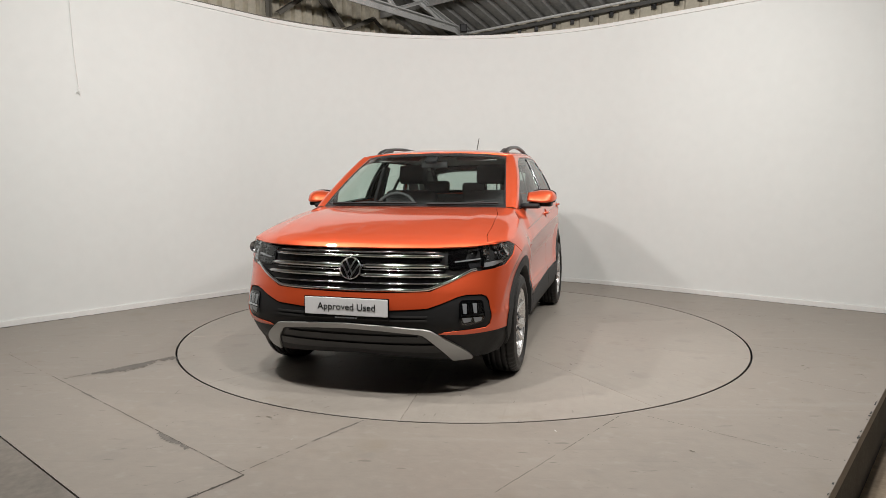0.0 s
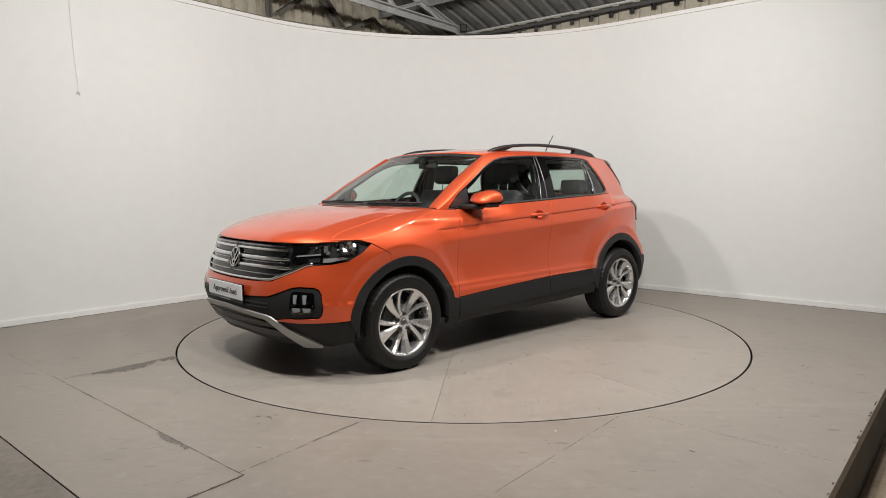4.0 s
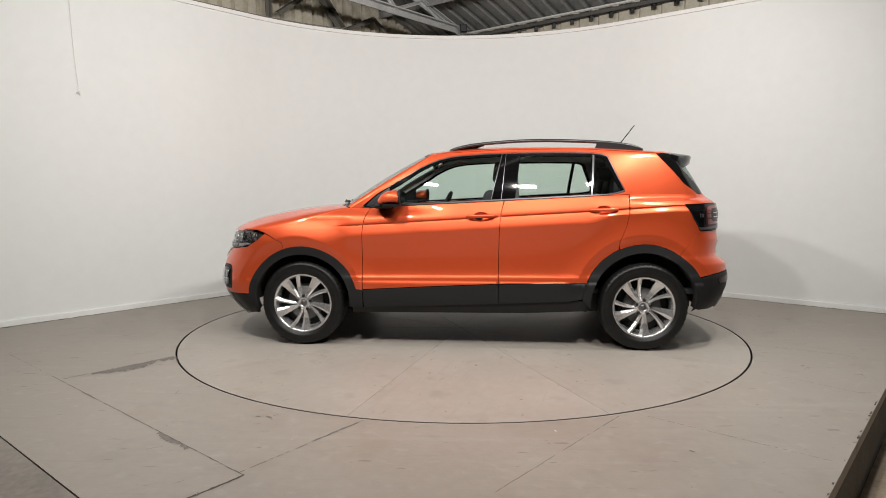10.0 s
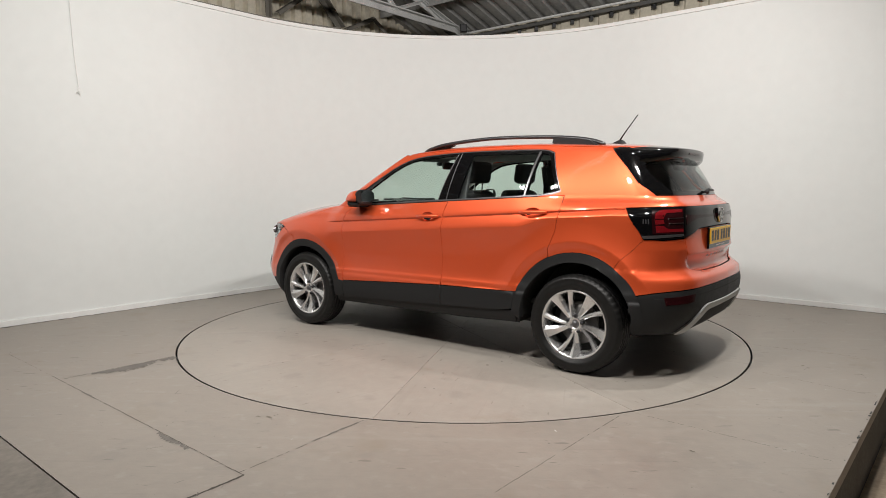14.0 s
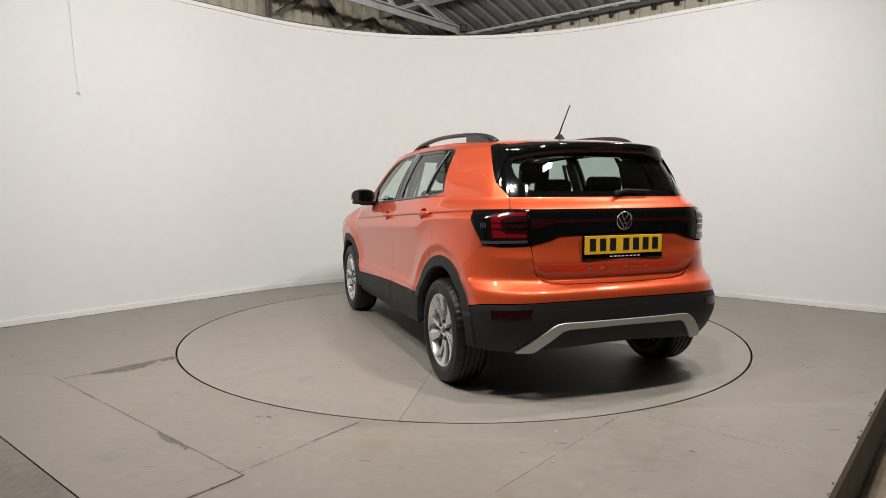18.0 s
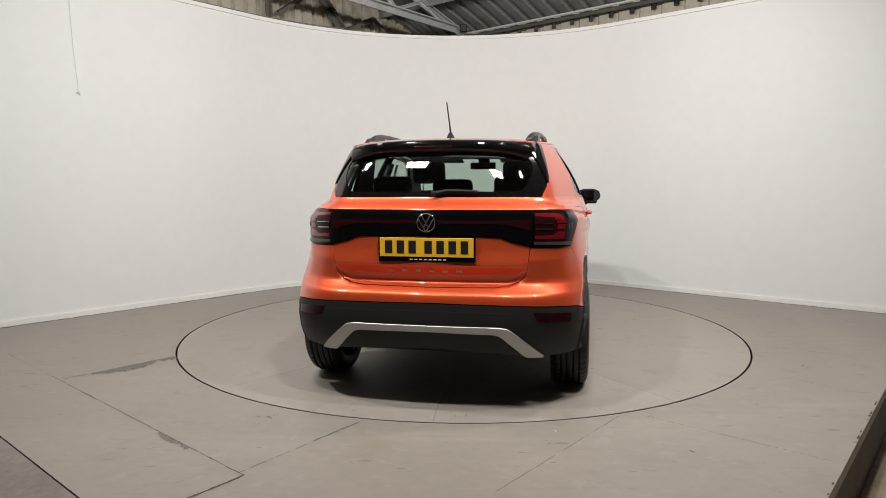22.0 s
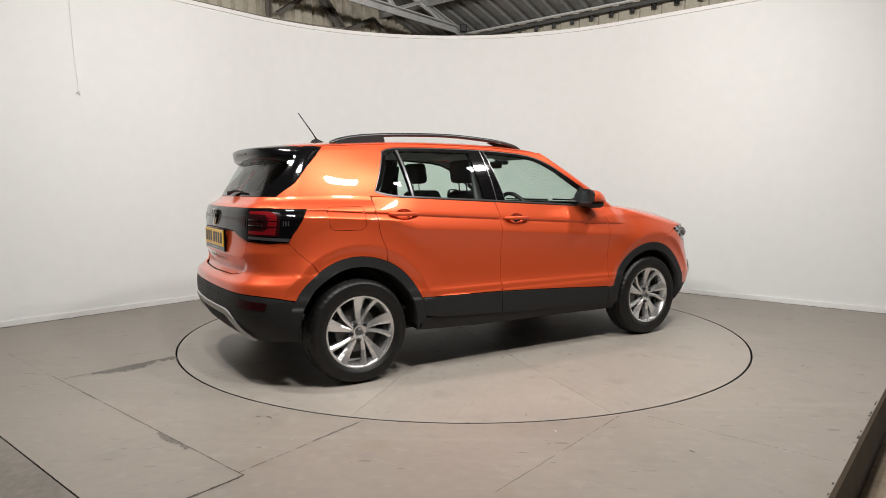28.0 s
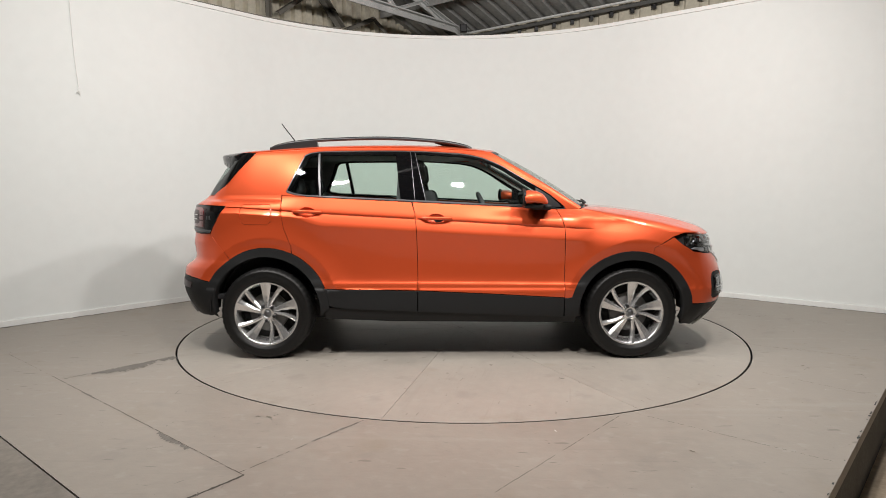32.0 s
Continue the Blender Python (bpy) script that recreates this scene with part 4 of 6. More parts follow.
# headlights
for m in (False, True):
    sg = -1 if m else 1
    HL = [(0.530, 0.846), (0.62, 0.856), (0.74, 0.867), (0.888, 0.884), (1.03, 0.884), (1.145, 0.861), (1.085, 0.810), (0.982, 0.756), (0.87, 0.741), (0.745, 0.732), (0.60, 0.736), (0.548, 0.745), (0.552, 0.80)]
    hl = patch("headlight", lower, HL, M_LENS, car, "clear wraparound headlight with chrome reflectors", step=0.02, off=0.001, thick=0.0, mirror=m)
    hl.visible_shadow = False
    patch("housing", lower, HL, M_LAMPHOUSE, hl, "dark headlight housing", step=0.03, off=-0.05, thick=0.0, mirror=m)
    patch("bezel", lower, [(0.56, 0.842), (0.69, 0.856), (0.67, 0.80), (0.70, 0.745), (0.60, 0.744), (0.56, 0.75)], M_GLOSS, hl, step=0.03, off=-0.012, thick=0.03, mirror=m)
    # inner chamber: a dark stepped shelf; outer chamber: a deep bright bowl with ribbed sides
    for poly, o, mt in (([(0.585, 0.838), (0.765, 0.858), (0.765, 0.846), (0.60, 0.826)], -0.016, M_DARKCHROME), ([(0.60, 0.786), (0.770, 0.800), (0.770, 0.792), (0.60, 0.779)], -0.010, M_LAMPGREY), ([(0.62, 0.768), (0.775, 0.776), (0.775, 0.752), (0.66, 0.746)], -0.018, M_LAMPHOUSE), ([(0.772, 0.858), (0.786, 0.860), (0.798, 0.750), (0.784, 0.749)], -0.006, M_GLOSS), ([(0.80, 0.772), (0.95, 0.778), (0.985, 0.768), (0.87, 0.750), (0.80, 0.748)], -0.014, M_LAMPGREY)):
        patch("reflector", lower, poly, mt, hl, step=0.015, off=o, thick=0.02, mirror=m)
    for a, z, r, yaw_, dep in ((0.700, 0.822, 0.022, 6, 0.030), (0.880, 0.822, 0.040, 14, 0.026)):
        c = lower(np.array([a]), np.array([z]))[0]
        seat_ = Matrix.Translation((c[0] - 0.020, c[1] * sg, c[2])) @ pose(0, 0, 0, 0, -4, yaw_ * sg)
        bm = bmesh.new()
        rings = []
        for f in (1.0, 0.80, 0.55, 0.28):
            rings.append([bm.verts.new((-dep * 1.25 * (1 - f * f), r * f * math.cos(q * math.tau / 10) * 1.45, r * f * math.sin(q * math.tau / 10))) for q in range(10)])
        for ra, rb_ in zip(rings, rings[1:]):
            for q in range(10):
                bm.faces.new((ra[q], ra[(q + 1) % 10], rb_[(q + 1) % 10], rb_[q]))
        bm.faces.new(rings[-1])
        bmesh.ops.transform(bm, matrix=seat_, verts=bm.verts)
        bmesh.ops.recalc_face_normals(bm, faces=bm.faces)
        bowl = part("reflector_bowl", bm, M_DARKCHROME, hl, "faceted reflector bowl")
        bm = tube_bm([(-dep * 0.9, 0, 0), (-dep * 0.2, 0, 0), (-dep * 0.05, 0, 0)], [r * 0.16, r * 0.16, r * 0.06], 10)
        bmesh.ops.transform(bm, matrix=seat_, verts=bm.verts)
        part("bulb", bm, M_LAMPGREY, bowl, "bulb shield", True)
    # bright facets round the bowl
    rnd = random.Random(5)
    for a0, a1, z0, z1, na, nz in ((0.805, 0.85, 0.785, 0.862, 2, 4), (0.93, 1.06, 0.800, 0.868, 6, 3), (0.60, 0.675, 0.80, 0.84, 3, 1)):
        bm = bmesh.new()
        for ia in range(na):
            for iz in range(nz):
                a, z = a0 + (a1 - a0) * (ia + 0.5) / na, z0 + (z1 - z0) * (iz + 0.5) / nz
                c = lower(np.array([a]), np.array([z]))[0] * np.array([1, sg, 1])
                yaw_ = math.atan2(np.interp(a, REF_A, REF_N[:, 1]) * sg, np.interp(a, REF_A, REF_N[:, 0]))
                m4 = Matrix.Translation(c) @ Matrix.Rotation(yaw_ + rnd.uniform(-0.4, 0.4), 4, "Z") @ Matrix.Rotation(rnd.uniform(-0.6, 0.2), 4, "Y") @ Matrix.Translation((-0.022, 0, 0))
                box_bm(0.005, (a1 - a0) / na * 1.02, (z1 - z0) / nz * 1.02, turn=m4, bm=bm)
        part("reflector_facets", bm, M_DARKCHROME if na == 3 else M_CHROME, hl, "bright faceted chrome reflector")
    for k_ in range(6):
        a0 = 0.802 + 0.040 * k_
        patch("reflector_rib", lower, [(a0, 0.872 if k_ < 5 else 0.866), (a0 + 0.014, 0.873 if k_ < 5 else 0.864), (a0 + 0.020, 0.858), (a0 + 0.010, 0.850)], M_CHROME, hl, step=0.01, off=-0.012 - 0.006 * (k_ % 2), thick=0.01, mirror=m)

# tail
tl = [(4.305, 1.068), (4.36, 1.068), (4.418, 1.068), (4.60, 1.073), (4.772, 1.075), (4.780, 0.888), (4.60, 0.878), (4.445, 0.884), (4.415, 0.925), (4.378, 0.968)]
for m in (False, True):
    lamp = patch("tail_light", lower, tl, M_GLOSS, car, "dark smoked tail light with red bars", step=0.02, off=0.006, thick=0.02, mirror=m)
    patch("red_panel", lower, [(4.49, 1.058), (4.768, 1.062), (4.768, 0.915), (4.50, 0.912)], M_REDDARK, lamp, "dark red lens panel", step=0.02, off=0.0075, thick=0.002, mirror=m)
    for poly in ([(4.516, 1.006), (4.520, 1.036), (4.545, 1.050), (4.58, 1.055), (4.757, 1.059), (4.757, 1.043), (4.612, 1.037), (4.588, 1.006)], [(4.516, 1.000), (4.588, 1.001), (4.598, 0.975), (4.520, 0.972)], [(4.521, 0.964), (4.588, 0.963), (4.630, 0.943), (4.766, 0.944), (4.766, 0.926), (4.528, 0.922)]):
        patch("light_bar", lower, poly, M_RED, lamp, "red lens", step=0.02, off=0.009, thick=0.004, mirror=m)
    patch("inner_light", lower, [(4.631, 1.006), (4.766, 1.010), (4.766, 0.978), (4.637, 0.976)], M_REDDARK, lamp, "dark red inner light", step=0.02, off=0.009, thick=0.003, mirror=m)
    for poly in ([(4.631, 1.008), (4.766, 1.012), (4.766, 1.008), (4.631, 1.004)], [(4.637, 0.979), (4.766, 0.982), (4.766, 0.976), (4.637, 0.973)]):
        patch("inner_light_edge", lower, poly, M_CHROME, lamp, "fine bright edge", step=0.02, off=0.012, thick=0.003, mirror=m)
    patch("reversing_strip", lower, [(4.425, 0.903), (4.77, 0.912), (4.77, 0.897), (4.438, 0.884)], M_SATIN, lamp, "pale clear lens strip", step=0.02, off=0.009, thick=0.004, mirror=m)
    for k in range(3):
        patch("lens_rib", lower, [(4.432 + 0.017 * k, 1.003), (4.440 + 0.017 * k, 1.003), (4.440 + 0.017 * k, 0.976), (4.432 + 0.017 * k, 0.976)], M_SATIN, lamp, step=0.02, off=0.008, thick=0.003, mirror=m)
FOLDS = [[(4.70, h), (2 * A_MAX - 4.70, h)] for h in (0.600, 0.615, 0.627, 0.638, 0.646, 0.654, 0.661, 0.667, 0.676, 0.683, 0.691, 0.702, 0.72, 0.74, 0.76, 0.774, 0.780, 0.784, 0.789, 0.80)]
REAR_ARCH = [arch_line(-1.2755, 0.335, 0.514 + d) for d in (-0.05, -0.022, 0.0, 0.012, 0.03)]
REAR_ARCH += [[(2 * A_MAX - a, z) for a, z in q] for q in REAR_ARCH]
gate = patch("tailgate", lower2, both([(A_MAX, 0.940), (5.092, 0.936), (4.967, 0.932), (4.90, 0.908), (4.796, 0.884), (4.812, 0.773), (4.835, 0.725), (4.87, 0.698), (4.915, 0.682), (5.003, 0.672), (A_MAX, 0.670)], A_MAX), M_PAINT, car, "orange tailgate", step=0.018, lines=FOLDS)
patch("tailgate_top", lower2, both([(A_MAX, 1.143), (4.572, 1.143), (4.58, 1.137), (4.634, 1.080), (A_MAX, 1.080)], A_MAX), M_PAINT, gate, "", step=0.02).location = (0, 0, 0)
patch("light_band", lower2, both([(A_MAX, 1.075), (4.778, 1.074), (4.786, 0.889), (4.90, 0.913), (4.965, 0.938), (5.092, 0.944), (A_MAX, 0.947)], A_MAX), M_GLOSS, gate, "gloss black band between the tail lights", step=0.025, off=0.007, thick=0.02)
patch("red_strip", lower2, both([(A_MAX, 1.022), (5.0, 1.022), (4.80, 1.028), (4.80, 0.965), (4.86, 0.985), (4.95, 1.003), (A_MAX, 1.006)], A_MAX), M_REDDARK, gate, "dark red reflector strip", step=0.03, off=0.009, thick=0.003)
badge(gate, (-1.932, 0, 1.012), pose(0, 0, 0, 0, 2, 180), 0.052)
bk = [(A_MAX, 0.6655), (5.003, 0.6675), (4.913, 0.678), (4.866, 0.6945), (4.831, 0.7235), (4.809, 0.772), (4.790, 0.880), (4.60, 0.872), (4.443, 0.878), (4.291, 0.746)] + arch(RX, RZ, RR, 126, 152) + [(4.425, 0.552), (4.50, 0.566), (4.60, 0.575), (4.75, 0.582), (4.913, 0.587), (A_MAX, 0.594)]
patch("rear_bumper", lower2, both(bk, A_MAX), M_PAINT, car, "orange rear bumper", step=0.018, lines=FOLDS + REAR_ARCH)
bl = [(A_MAX, 0.588), (4.913, 0.581), (4.75, 0.576), (4.60, 0.569), (4.50, 0.560), (4.42, 0.545)] + arch(RX, RZ, 0.44, 153, 185, 5) + [(4.42, 0.305), (4.60, 0.295), (4.80, 0.300), (A_MAX, 0.338)]
lb = patch("lower_rear_bumper", lower2, both(bl, A_MAX), M_CLAD, car, "matt black lower rear bumper", step=0.025, off=0.0, thick=0.03)
rs = [(A_MAX, 0.472), (4.965, 0.470), (4.925, 0.463), (4.897, 0.447), (4.722, 0.302), (4.730, 0.297), (4.822, 0.299), (4.835, 0.306), (4.945, 0.410), (4.965, 0.426), (5.0, 0.434), (A_MAX, 0.441)]
patch("silver_skid_trim", lower2, both(rs, A_MAX), M_SILVER, car, "satin silver bumper trim bar", step=0.02, off=0.012, thick=0.02)
rc = [(A_MAX, 0.437), (5.0, 0.430), (4.97, 0.422), (4.88, 0.330), (A_MAX, 0.350)]
patch("rear_recess", lower2, both(rc, A_MAX), M_DARK, lb, "", step=0.03, off=0.002, thick=0.0)
for m in (False, True):
    patch("rear_reflector", lower, [(4.555, 0.535), (4.782, 0.549), (4.77, 0.505), (4.71, 0.496), (4.565, 0.492)], M_REDDARK, lb, "dark red reflector", step=0.02, off=0.004, thick=0.004, mirror=m)

# cabin walls, pillars and panes
DLO = [(1.895, 0.0), (1.905, 0.05), (2.005, 0.26), (2.15, 0.478), (2.325, 0.738), (2.40, 0.818), (2.475, 0.880), (2.56, 0.920), (2.645, 0.938), (2.85, 0.945), (3.087, 0.942), (3.642, 0.932), (3.71, 0.915), (3.755, 0.868), (3.855, 0.085), (3.84, 0.05), (3.78, 0.012), (3.70, 0.0)]
for m in (False, True):
    frame_poly = [(ax(0.91), 0.0)] + DLO + [(3.9, 0.0), (4.3, 0.0), (4.565, 0.0), (4.44, 0.21), (4.348, 0.54), (4.25, 0.83), (4.205, 0.984)] + [(ax(x), 0.984) for x in (-1.1, -0.6, 0.0, 0.25)] + [(ax(0.285), 0.98)]
    patch("side_frame", upper, frame_poly, M_PAINT, car, "orange roof pillar frame", step=0.02, scale=(1, 0.38), thick=0.03, mirror=m)
    patch("pillar_lining", upper, frame_poly, M_LINER, car, "pale grey inner pillar lining", step=0.05, scale=(1, 0.38), off=-0.034, thick=0.0, mirror=m)
    g_f = [(2.115, 0.335), (2.19, 0.448), (2.325, 0.672), (2.42, 0.785), (2.51, 0.856), (2.62, 0.888), (2.95, 0.898), (2.868, 0.030), (2.115, 0.030)]
    g_r = [(3.09, 0.875), (3.625, 0.868), (3.585, 0.03), (3.045, 0.035)]
    g_q = [(3.655, 0.865), (3.70, 0.85), (3.725, 0.80), (3.822, 0.115), (3.80, 0.07), (3.74, 0.045), (3.615, 0.03)]
    ins = [(1.901, 0.006)] + [(a, z) for a, z in DLO[1:-1]] + [(3.70, 0.006)]
    tr = patch("window_surround", upper, ins, M_GLOSS, car, "gloss black window surround and pillar", holes=[g_f, g_r, g_q], step=0.025, scale=(1, 0.38), off=-0.007, thick=0.02, mirror=m)
    for g, nm, mt in ((g_f, "front_window", M_GLASS), (g_r, "rear_window", M_GLASS), (g_q, "quarter_window", M_GLASS)):
        pane = patch(nm, upper, g, mt, tr, "clear tinted side window pane", step=0.04, scale=(1, 0.38), off=-0.012, thick=0.0, mirror=m)
        pane.visible_shadow = False
    patch("window_divider", upper, [(3.632, 0.885), (3.646, 0.885), (3.608, 0.02), (3.594, 0.02)], M_SATIN, tr, "satin grey window divider", step=0.03, scale=(1, 0.38), off=-0.004, thick=0.01, mirror=m)
    # satin border ring, drawing the pale reflection that runs along the gloss trim
    ring_o = [(2.93 + (a - 2.93) * 0.9965, 0.47 + (v - 0.47) * 0.990) for a, v in DLO]
    ring_i = [(2.93 + (a - 2.93) * 0.9905, 0.47 + (v - 0.47) * 0.962) for a, v in DLO]
    patch("frame_strip", upper, ring_o, M_SATIN, tr, "thin satin grey window border standing in for the trim's bright reflection", holes=[ring_i], step=0.02, scale=(1, 0.38), off=-0.004, thick=0.004, mirror=m)
    patch("mirror_sail", upper, [(1.925, 0.035), (1.945, 0.10), (2.015, 0.245), (2.103, 0.375), (2.103, 0.035)], M_SATINBLACK, tr, "satin black triangle in front of the mirror", step=0.03, scale=(1, 0.38), off=-0.003, thick=0.006, mirror=m)
    for a0, a1 in ((2.985, 2.945), (2.955, 2.870)):
        patch("door_edge_seal", upper, [(a0 - 0.002, 0.93), (a0 + 0.002, 0.93), (a1 + 0.002, 0.02), (a1 - 0.002, 0.02)], M_SATIN, tr, "thin satin edge of the door frame", step=0.03, scale=(1, 0.38), off=-0.004, thick=0.008, mirror=m)
    strip = [(ax(x), 0.012) for x in (0.66, 0.4, 0, -0.4, -0.8, -1.0)] + [(3.80, 0.035), (3.845, 0.075)] + [(3.84, 0.10), (3.79, 0.06)] + [(ax(x), 0.034) for x in (-1.0, -0.8, -0.4, 0, 0.4, 0.66)]
    patch("window_strip", upper, strip, M_SATIN, tr, "thin satin window line strip", step=0.03, scale=(1, 0.38), off=-0.002, thick=0.006, mirror=m)
    # windscreen pillar between the side frame and the glass
    k_ = np.linspace(0, 1, 15)
    e_side = upper(np.array([ax(0.91) + (ax(0.285) - ax(0.91)) * v for v in k_]), k_ * 0.985)
    e_glass = screen(np.full(15, 0.985), k_)
    for inner_ in (False, True):
        bm = bmesh.new()
        rows = []
        for i in range(15):
            row = []
            for j in range(7):
                f = j / 6
                q = e_side[i] * (1 - f) + e_glass[i] * f
                out_ = np.array([0.55, 0.75, 0.35]) * (0.020 * 4 * f * (1 - f) - (0.012 if inner_ else 0.0))
                q = (q + out_) * np.array([1, -1 if m else 1, 1])
                row.append(bm.verts.new(q))
            rows.append(row)
        for i in range(14):
            for j in range(6):
                bm.faces.new((rows[i][j], rows[i + 1][j], rows[i + 1][j + 1], rows[i][j + 1]))
        bmesh.ops.recalc_face_normals(bm, faces=bm.faces)
        if sum((f.normal.y * (-1 if m else 1)) for f in bm.faces) < 0:
            bmesh.ops.reverse_faces(bm, faces=bm.faces)
        part("windscreen_pillar_lining" if inner_ else "windscreen_pillar", bm, M_LINER if inner_ else M_PAINT, car, "", True)
W_IN = [(-0.965, 0.05), (0.965, 0.05), (0.968, 0.95), (0.3, 0.955), (-0.3, 0.955), (-0.968, 0.95)]
ws = patch("windscreen", screen, [(-0.985, 0.0), (0.985, 0.0), (0.985, 1.0), (-0.985, 1.0)], M_SATINBLACK, car, "laminated windscreen with a black border", holes=[W_IN], step=0.025, scale=(0.62, 0.68), off=-0.003, thick=0.01)
pane = patch("windscreen_glass", screen, W_IN, M_GLASS, ws, "clear windscreen glass", step=0.04, scale=(0.62, 0.68), off=-0.004, thick=0.0)
pane.visible_shadow = False
rw = [(A_MAX, 0.005), (4.574, 0.005), (4.448, 0.21), (4.356, 0.54), (4.258, 0.83), (4.22, 0.98), (A_MAX, 0.98)]
rg = [(A_MAX, 0.10), (4.86, 0.10), (4.80, 0.13), (4.66, 0.42), (4.62, 0.60), (4.70, 0.80), (4.85, 0.86), (A_MAX, 0.88)]
rear = patch("rear_screen", upper, both(rw, A_MAX), M_GLOSS, car, "rear screen with a wide black border", holes=[both(rg, A_MAX)], step=0.025, scale=(1, 0.36), off=-0.003, thick=0.012)
pane = patch("rear_glass", upper, both(rg, A_MAX), M_GLASS2, rear, "tinted rear glass", step=0.04, scale=(1, 0.36), off=-0.006, thick=0.0)
pane.visible_shadow = False
patch("roof_panel", roof, [(0.004, -1), (0.995, -1), (0.995, 1), (0.004, 1)], M_PAINT, car, "orange roof panel", step=0.022, scale=(2.0, 0.62), thick=0.02)

# ---- the car: fittings ----
# roof spoiler with side fins
bm = bmesh.new()
secs = []
for i in range(25):
    y = -0.552 + 1.104 * i / 24
    r = abs(y) / 0.552
    xe = -1.752 + 0.22 * r ** 4
    x0 = -1.56 + 0.14 * r ** 2.4
    zt = 1.474 - 0.020 * r ** 3
    prof = [(x0 + 0.10 - 0.09 * r ** 3, zt + 0.004), (x0 - 0.06, zt - 0.002), (xe + 0.02, zt - 0.018 - 0.006 * r), (xe, zt - 0.028 - 0.006 * r), (xe + 0.014 - 0.055 * r ** 6, zt - 0.090 - 0.045 * r ** 5), (x0 - 0.02, zt - 0.098 - 0.030 * r ** 5), (x0 + 0.10 - 0.09 * r ** 3, zt - 0.06)]
    secs.append([bm.verts.new((px, y, pz)) for px, pz in prof])
for a, b in zip(secs, secs[1:]):
    for k in range(7):
        bm.faces.new((a[k], a[(k + 1) % 7], b[(k + 1) % 7], b[k]))
bm.faces.new(secs[0])
bm.faces.new(secs[-1])
bmesh.ops.recalc_face_normals(bm, faces=bm.faces)
bmesh.ops.bevel(bm, geom=[e for e in bm.edges if e.calc_face_angle(0) > 0.7], offset=0.006, segments=2, affect="EDGES")
spoiler = part("roof_spoiler", bm, M_GLOSS, car, "gloss black roof spoiler", True)
for sg in (1, -1):
    fin = [(4.215, 0.95), (4.262, 0.83), (4.330, 0.60), (4.395, 0.35), (4.425, 0.24), (4.455, 0.38), (4.50, 0.60), (4.56, 0.74), (4.62, 0.84), (4.62, 0.97), (4.30, 0.99)]
    patch("spoiler_fin", upper, fin, M_GLOSS, spoiler, "gloss black side fin", step=0.02, scale=(1, 0.36), off=0.006, thick=0.02, mirror=sg < 0)
part("high_brake_light", box_bm(0.012, 0.22, 0.014, (-1.744, 0, 1.420), 0.003), M_REDDARK, spoiler, "dark red high brake light")

# door mirrors
CAP = spline([(0.503, 1.100), (0.502, 1.150), (0.512, 1.164), (0.555, 1.168), (0.605, 1.160), (0.645, 1.140), (0.668, 1.112), (0.672, 1.097), (0.655, 1.090), (0.58, 1.092), (0.515, 1.092), (0.503, 1.100)], 4)[:-1]
for sg in (1, -1):
    bm = bmesh.new()
    rings = []
    for i in range(15):
        f = i / 14
        y = 0.800 + 0.205 * f
        grow = math.sqrt(max(0.03, 1 - (max(0, f - 0.55) / 0.46) ** 2.8)) * (0.72 + 0.28 * min(1, f * 2.2))
        cx, cz = 0.52 + 0.03 * (1 - f), 1.118
        ring = []
        for px, pz in CAP:
            gx = 0.55 + 0.45 * grow if px < cx else grow
            ring.append(bm.verts.new((cx + (px - cx) * gx, sg * y, cz + (pz - cz) * grow * 1.22)))
        rings.append(ring)
    n_ = len(CAP)
    for a, b in zip(rings, rings[1:]):
        for k in range(n_):
            bm.faces.new((a[k], a[(k + 1) % n_], b[(k + 1) % n_], b[k]))
    bm.faces.new(rings[0])
    bm.faces.new(rings[-1])
    bmesh.ops.recalc_face_normals(bm, faces=bm.faces)
    mir = part("door_mirror", bm, M_PAINT, car, "orange door mirror with a black foot", True)
    bm = box_bm(0.125, 0.165, 0.034, (0.572, sg * 0.893, 1.074), 0.012, seg=3)
    box_bm(0.13, 0.15, 0.036, (0.640, sg * 0.822, 1.062), 0.014, bm=bm)
    part("mirror_foot", bm, M_CLAD, mir, "black mirror foot", True)
    oval = [(math.copysign(abs(math.cos(q)) ** 0.75, math.cos(q)), math.copysign(abs(math.sin(q)) ** 0.75, math.sin(q))) for q in np.linspace(0, math.tau, 29)[:-1]]
    bm = prism_bm([(0.098 * p, 0.057 * q) for p, q in oval], 0.0, 0.016, plane="yz")
    bmesh.ops.translate(bm, vec=(0.499, sg * 0.904, 1.128), verts=bm.verts)
    part("mirror_case", bm, M_CLAD, mir, "black mirror case")
    bm = prism_bm([(0.084 * p, 0.045 * q) for p, q in oval], -0.002, 0.002, plane="yz")
    bmesh.ops.transform(bm, matrix=Matrix.Translation((0.494, sg * 0.904, 1.128)) @ Matrix.Rotation(radians(-9 * sg), 4, "Z"), verts=bm.verts)
    part("mirror_glass", bm, M_MIRROR, mir, "silvered mirror glass")

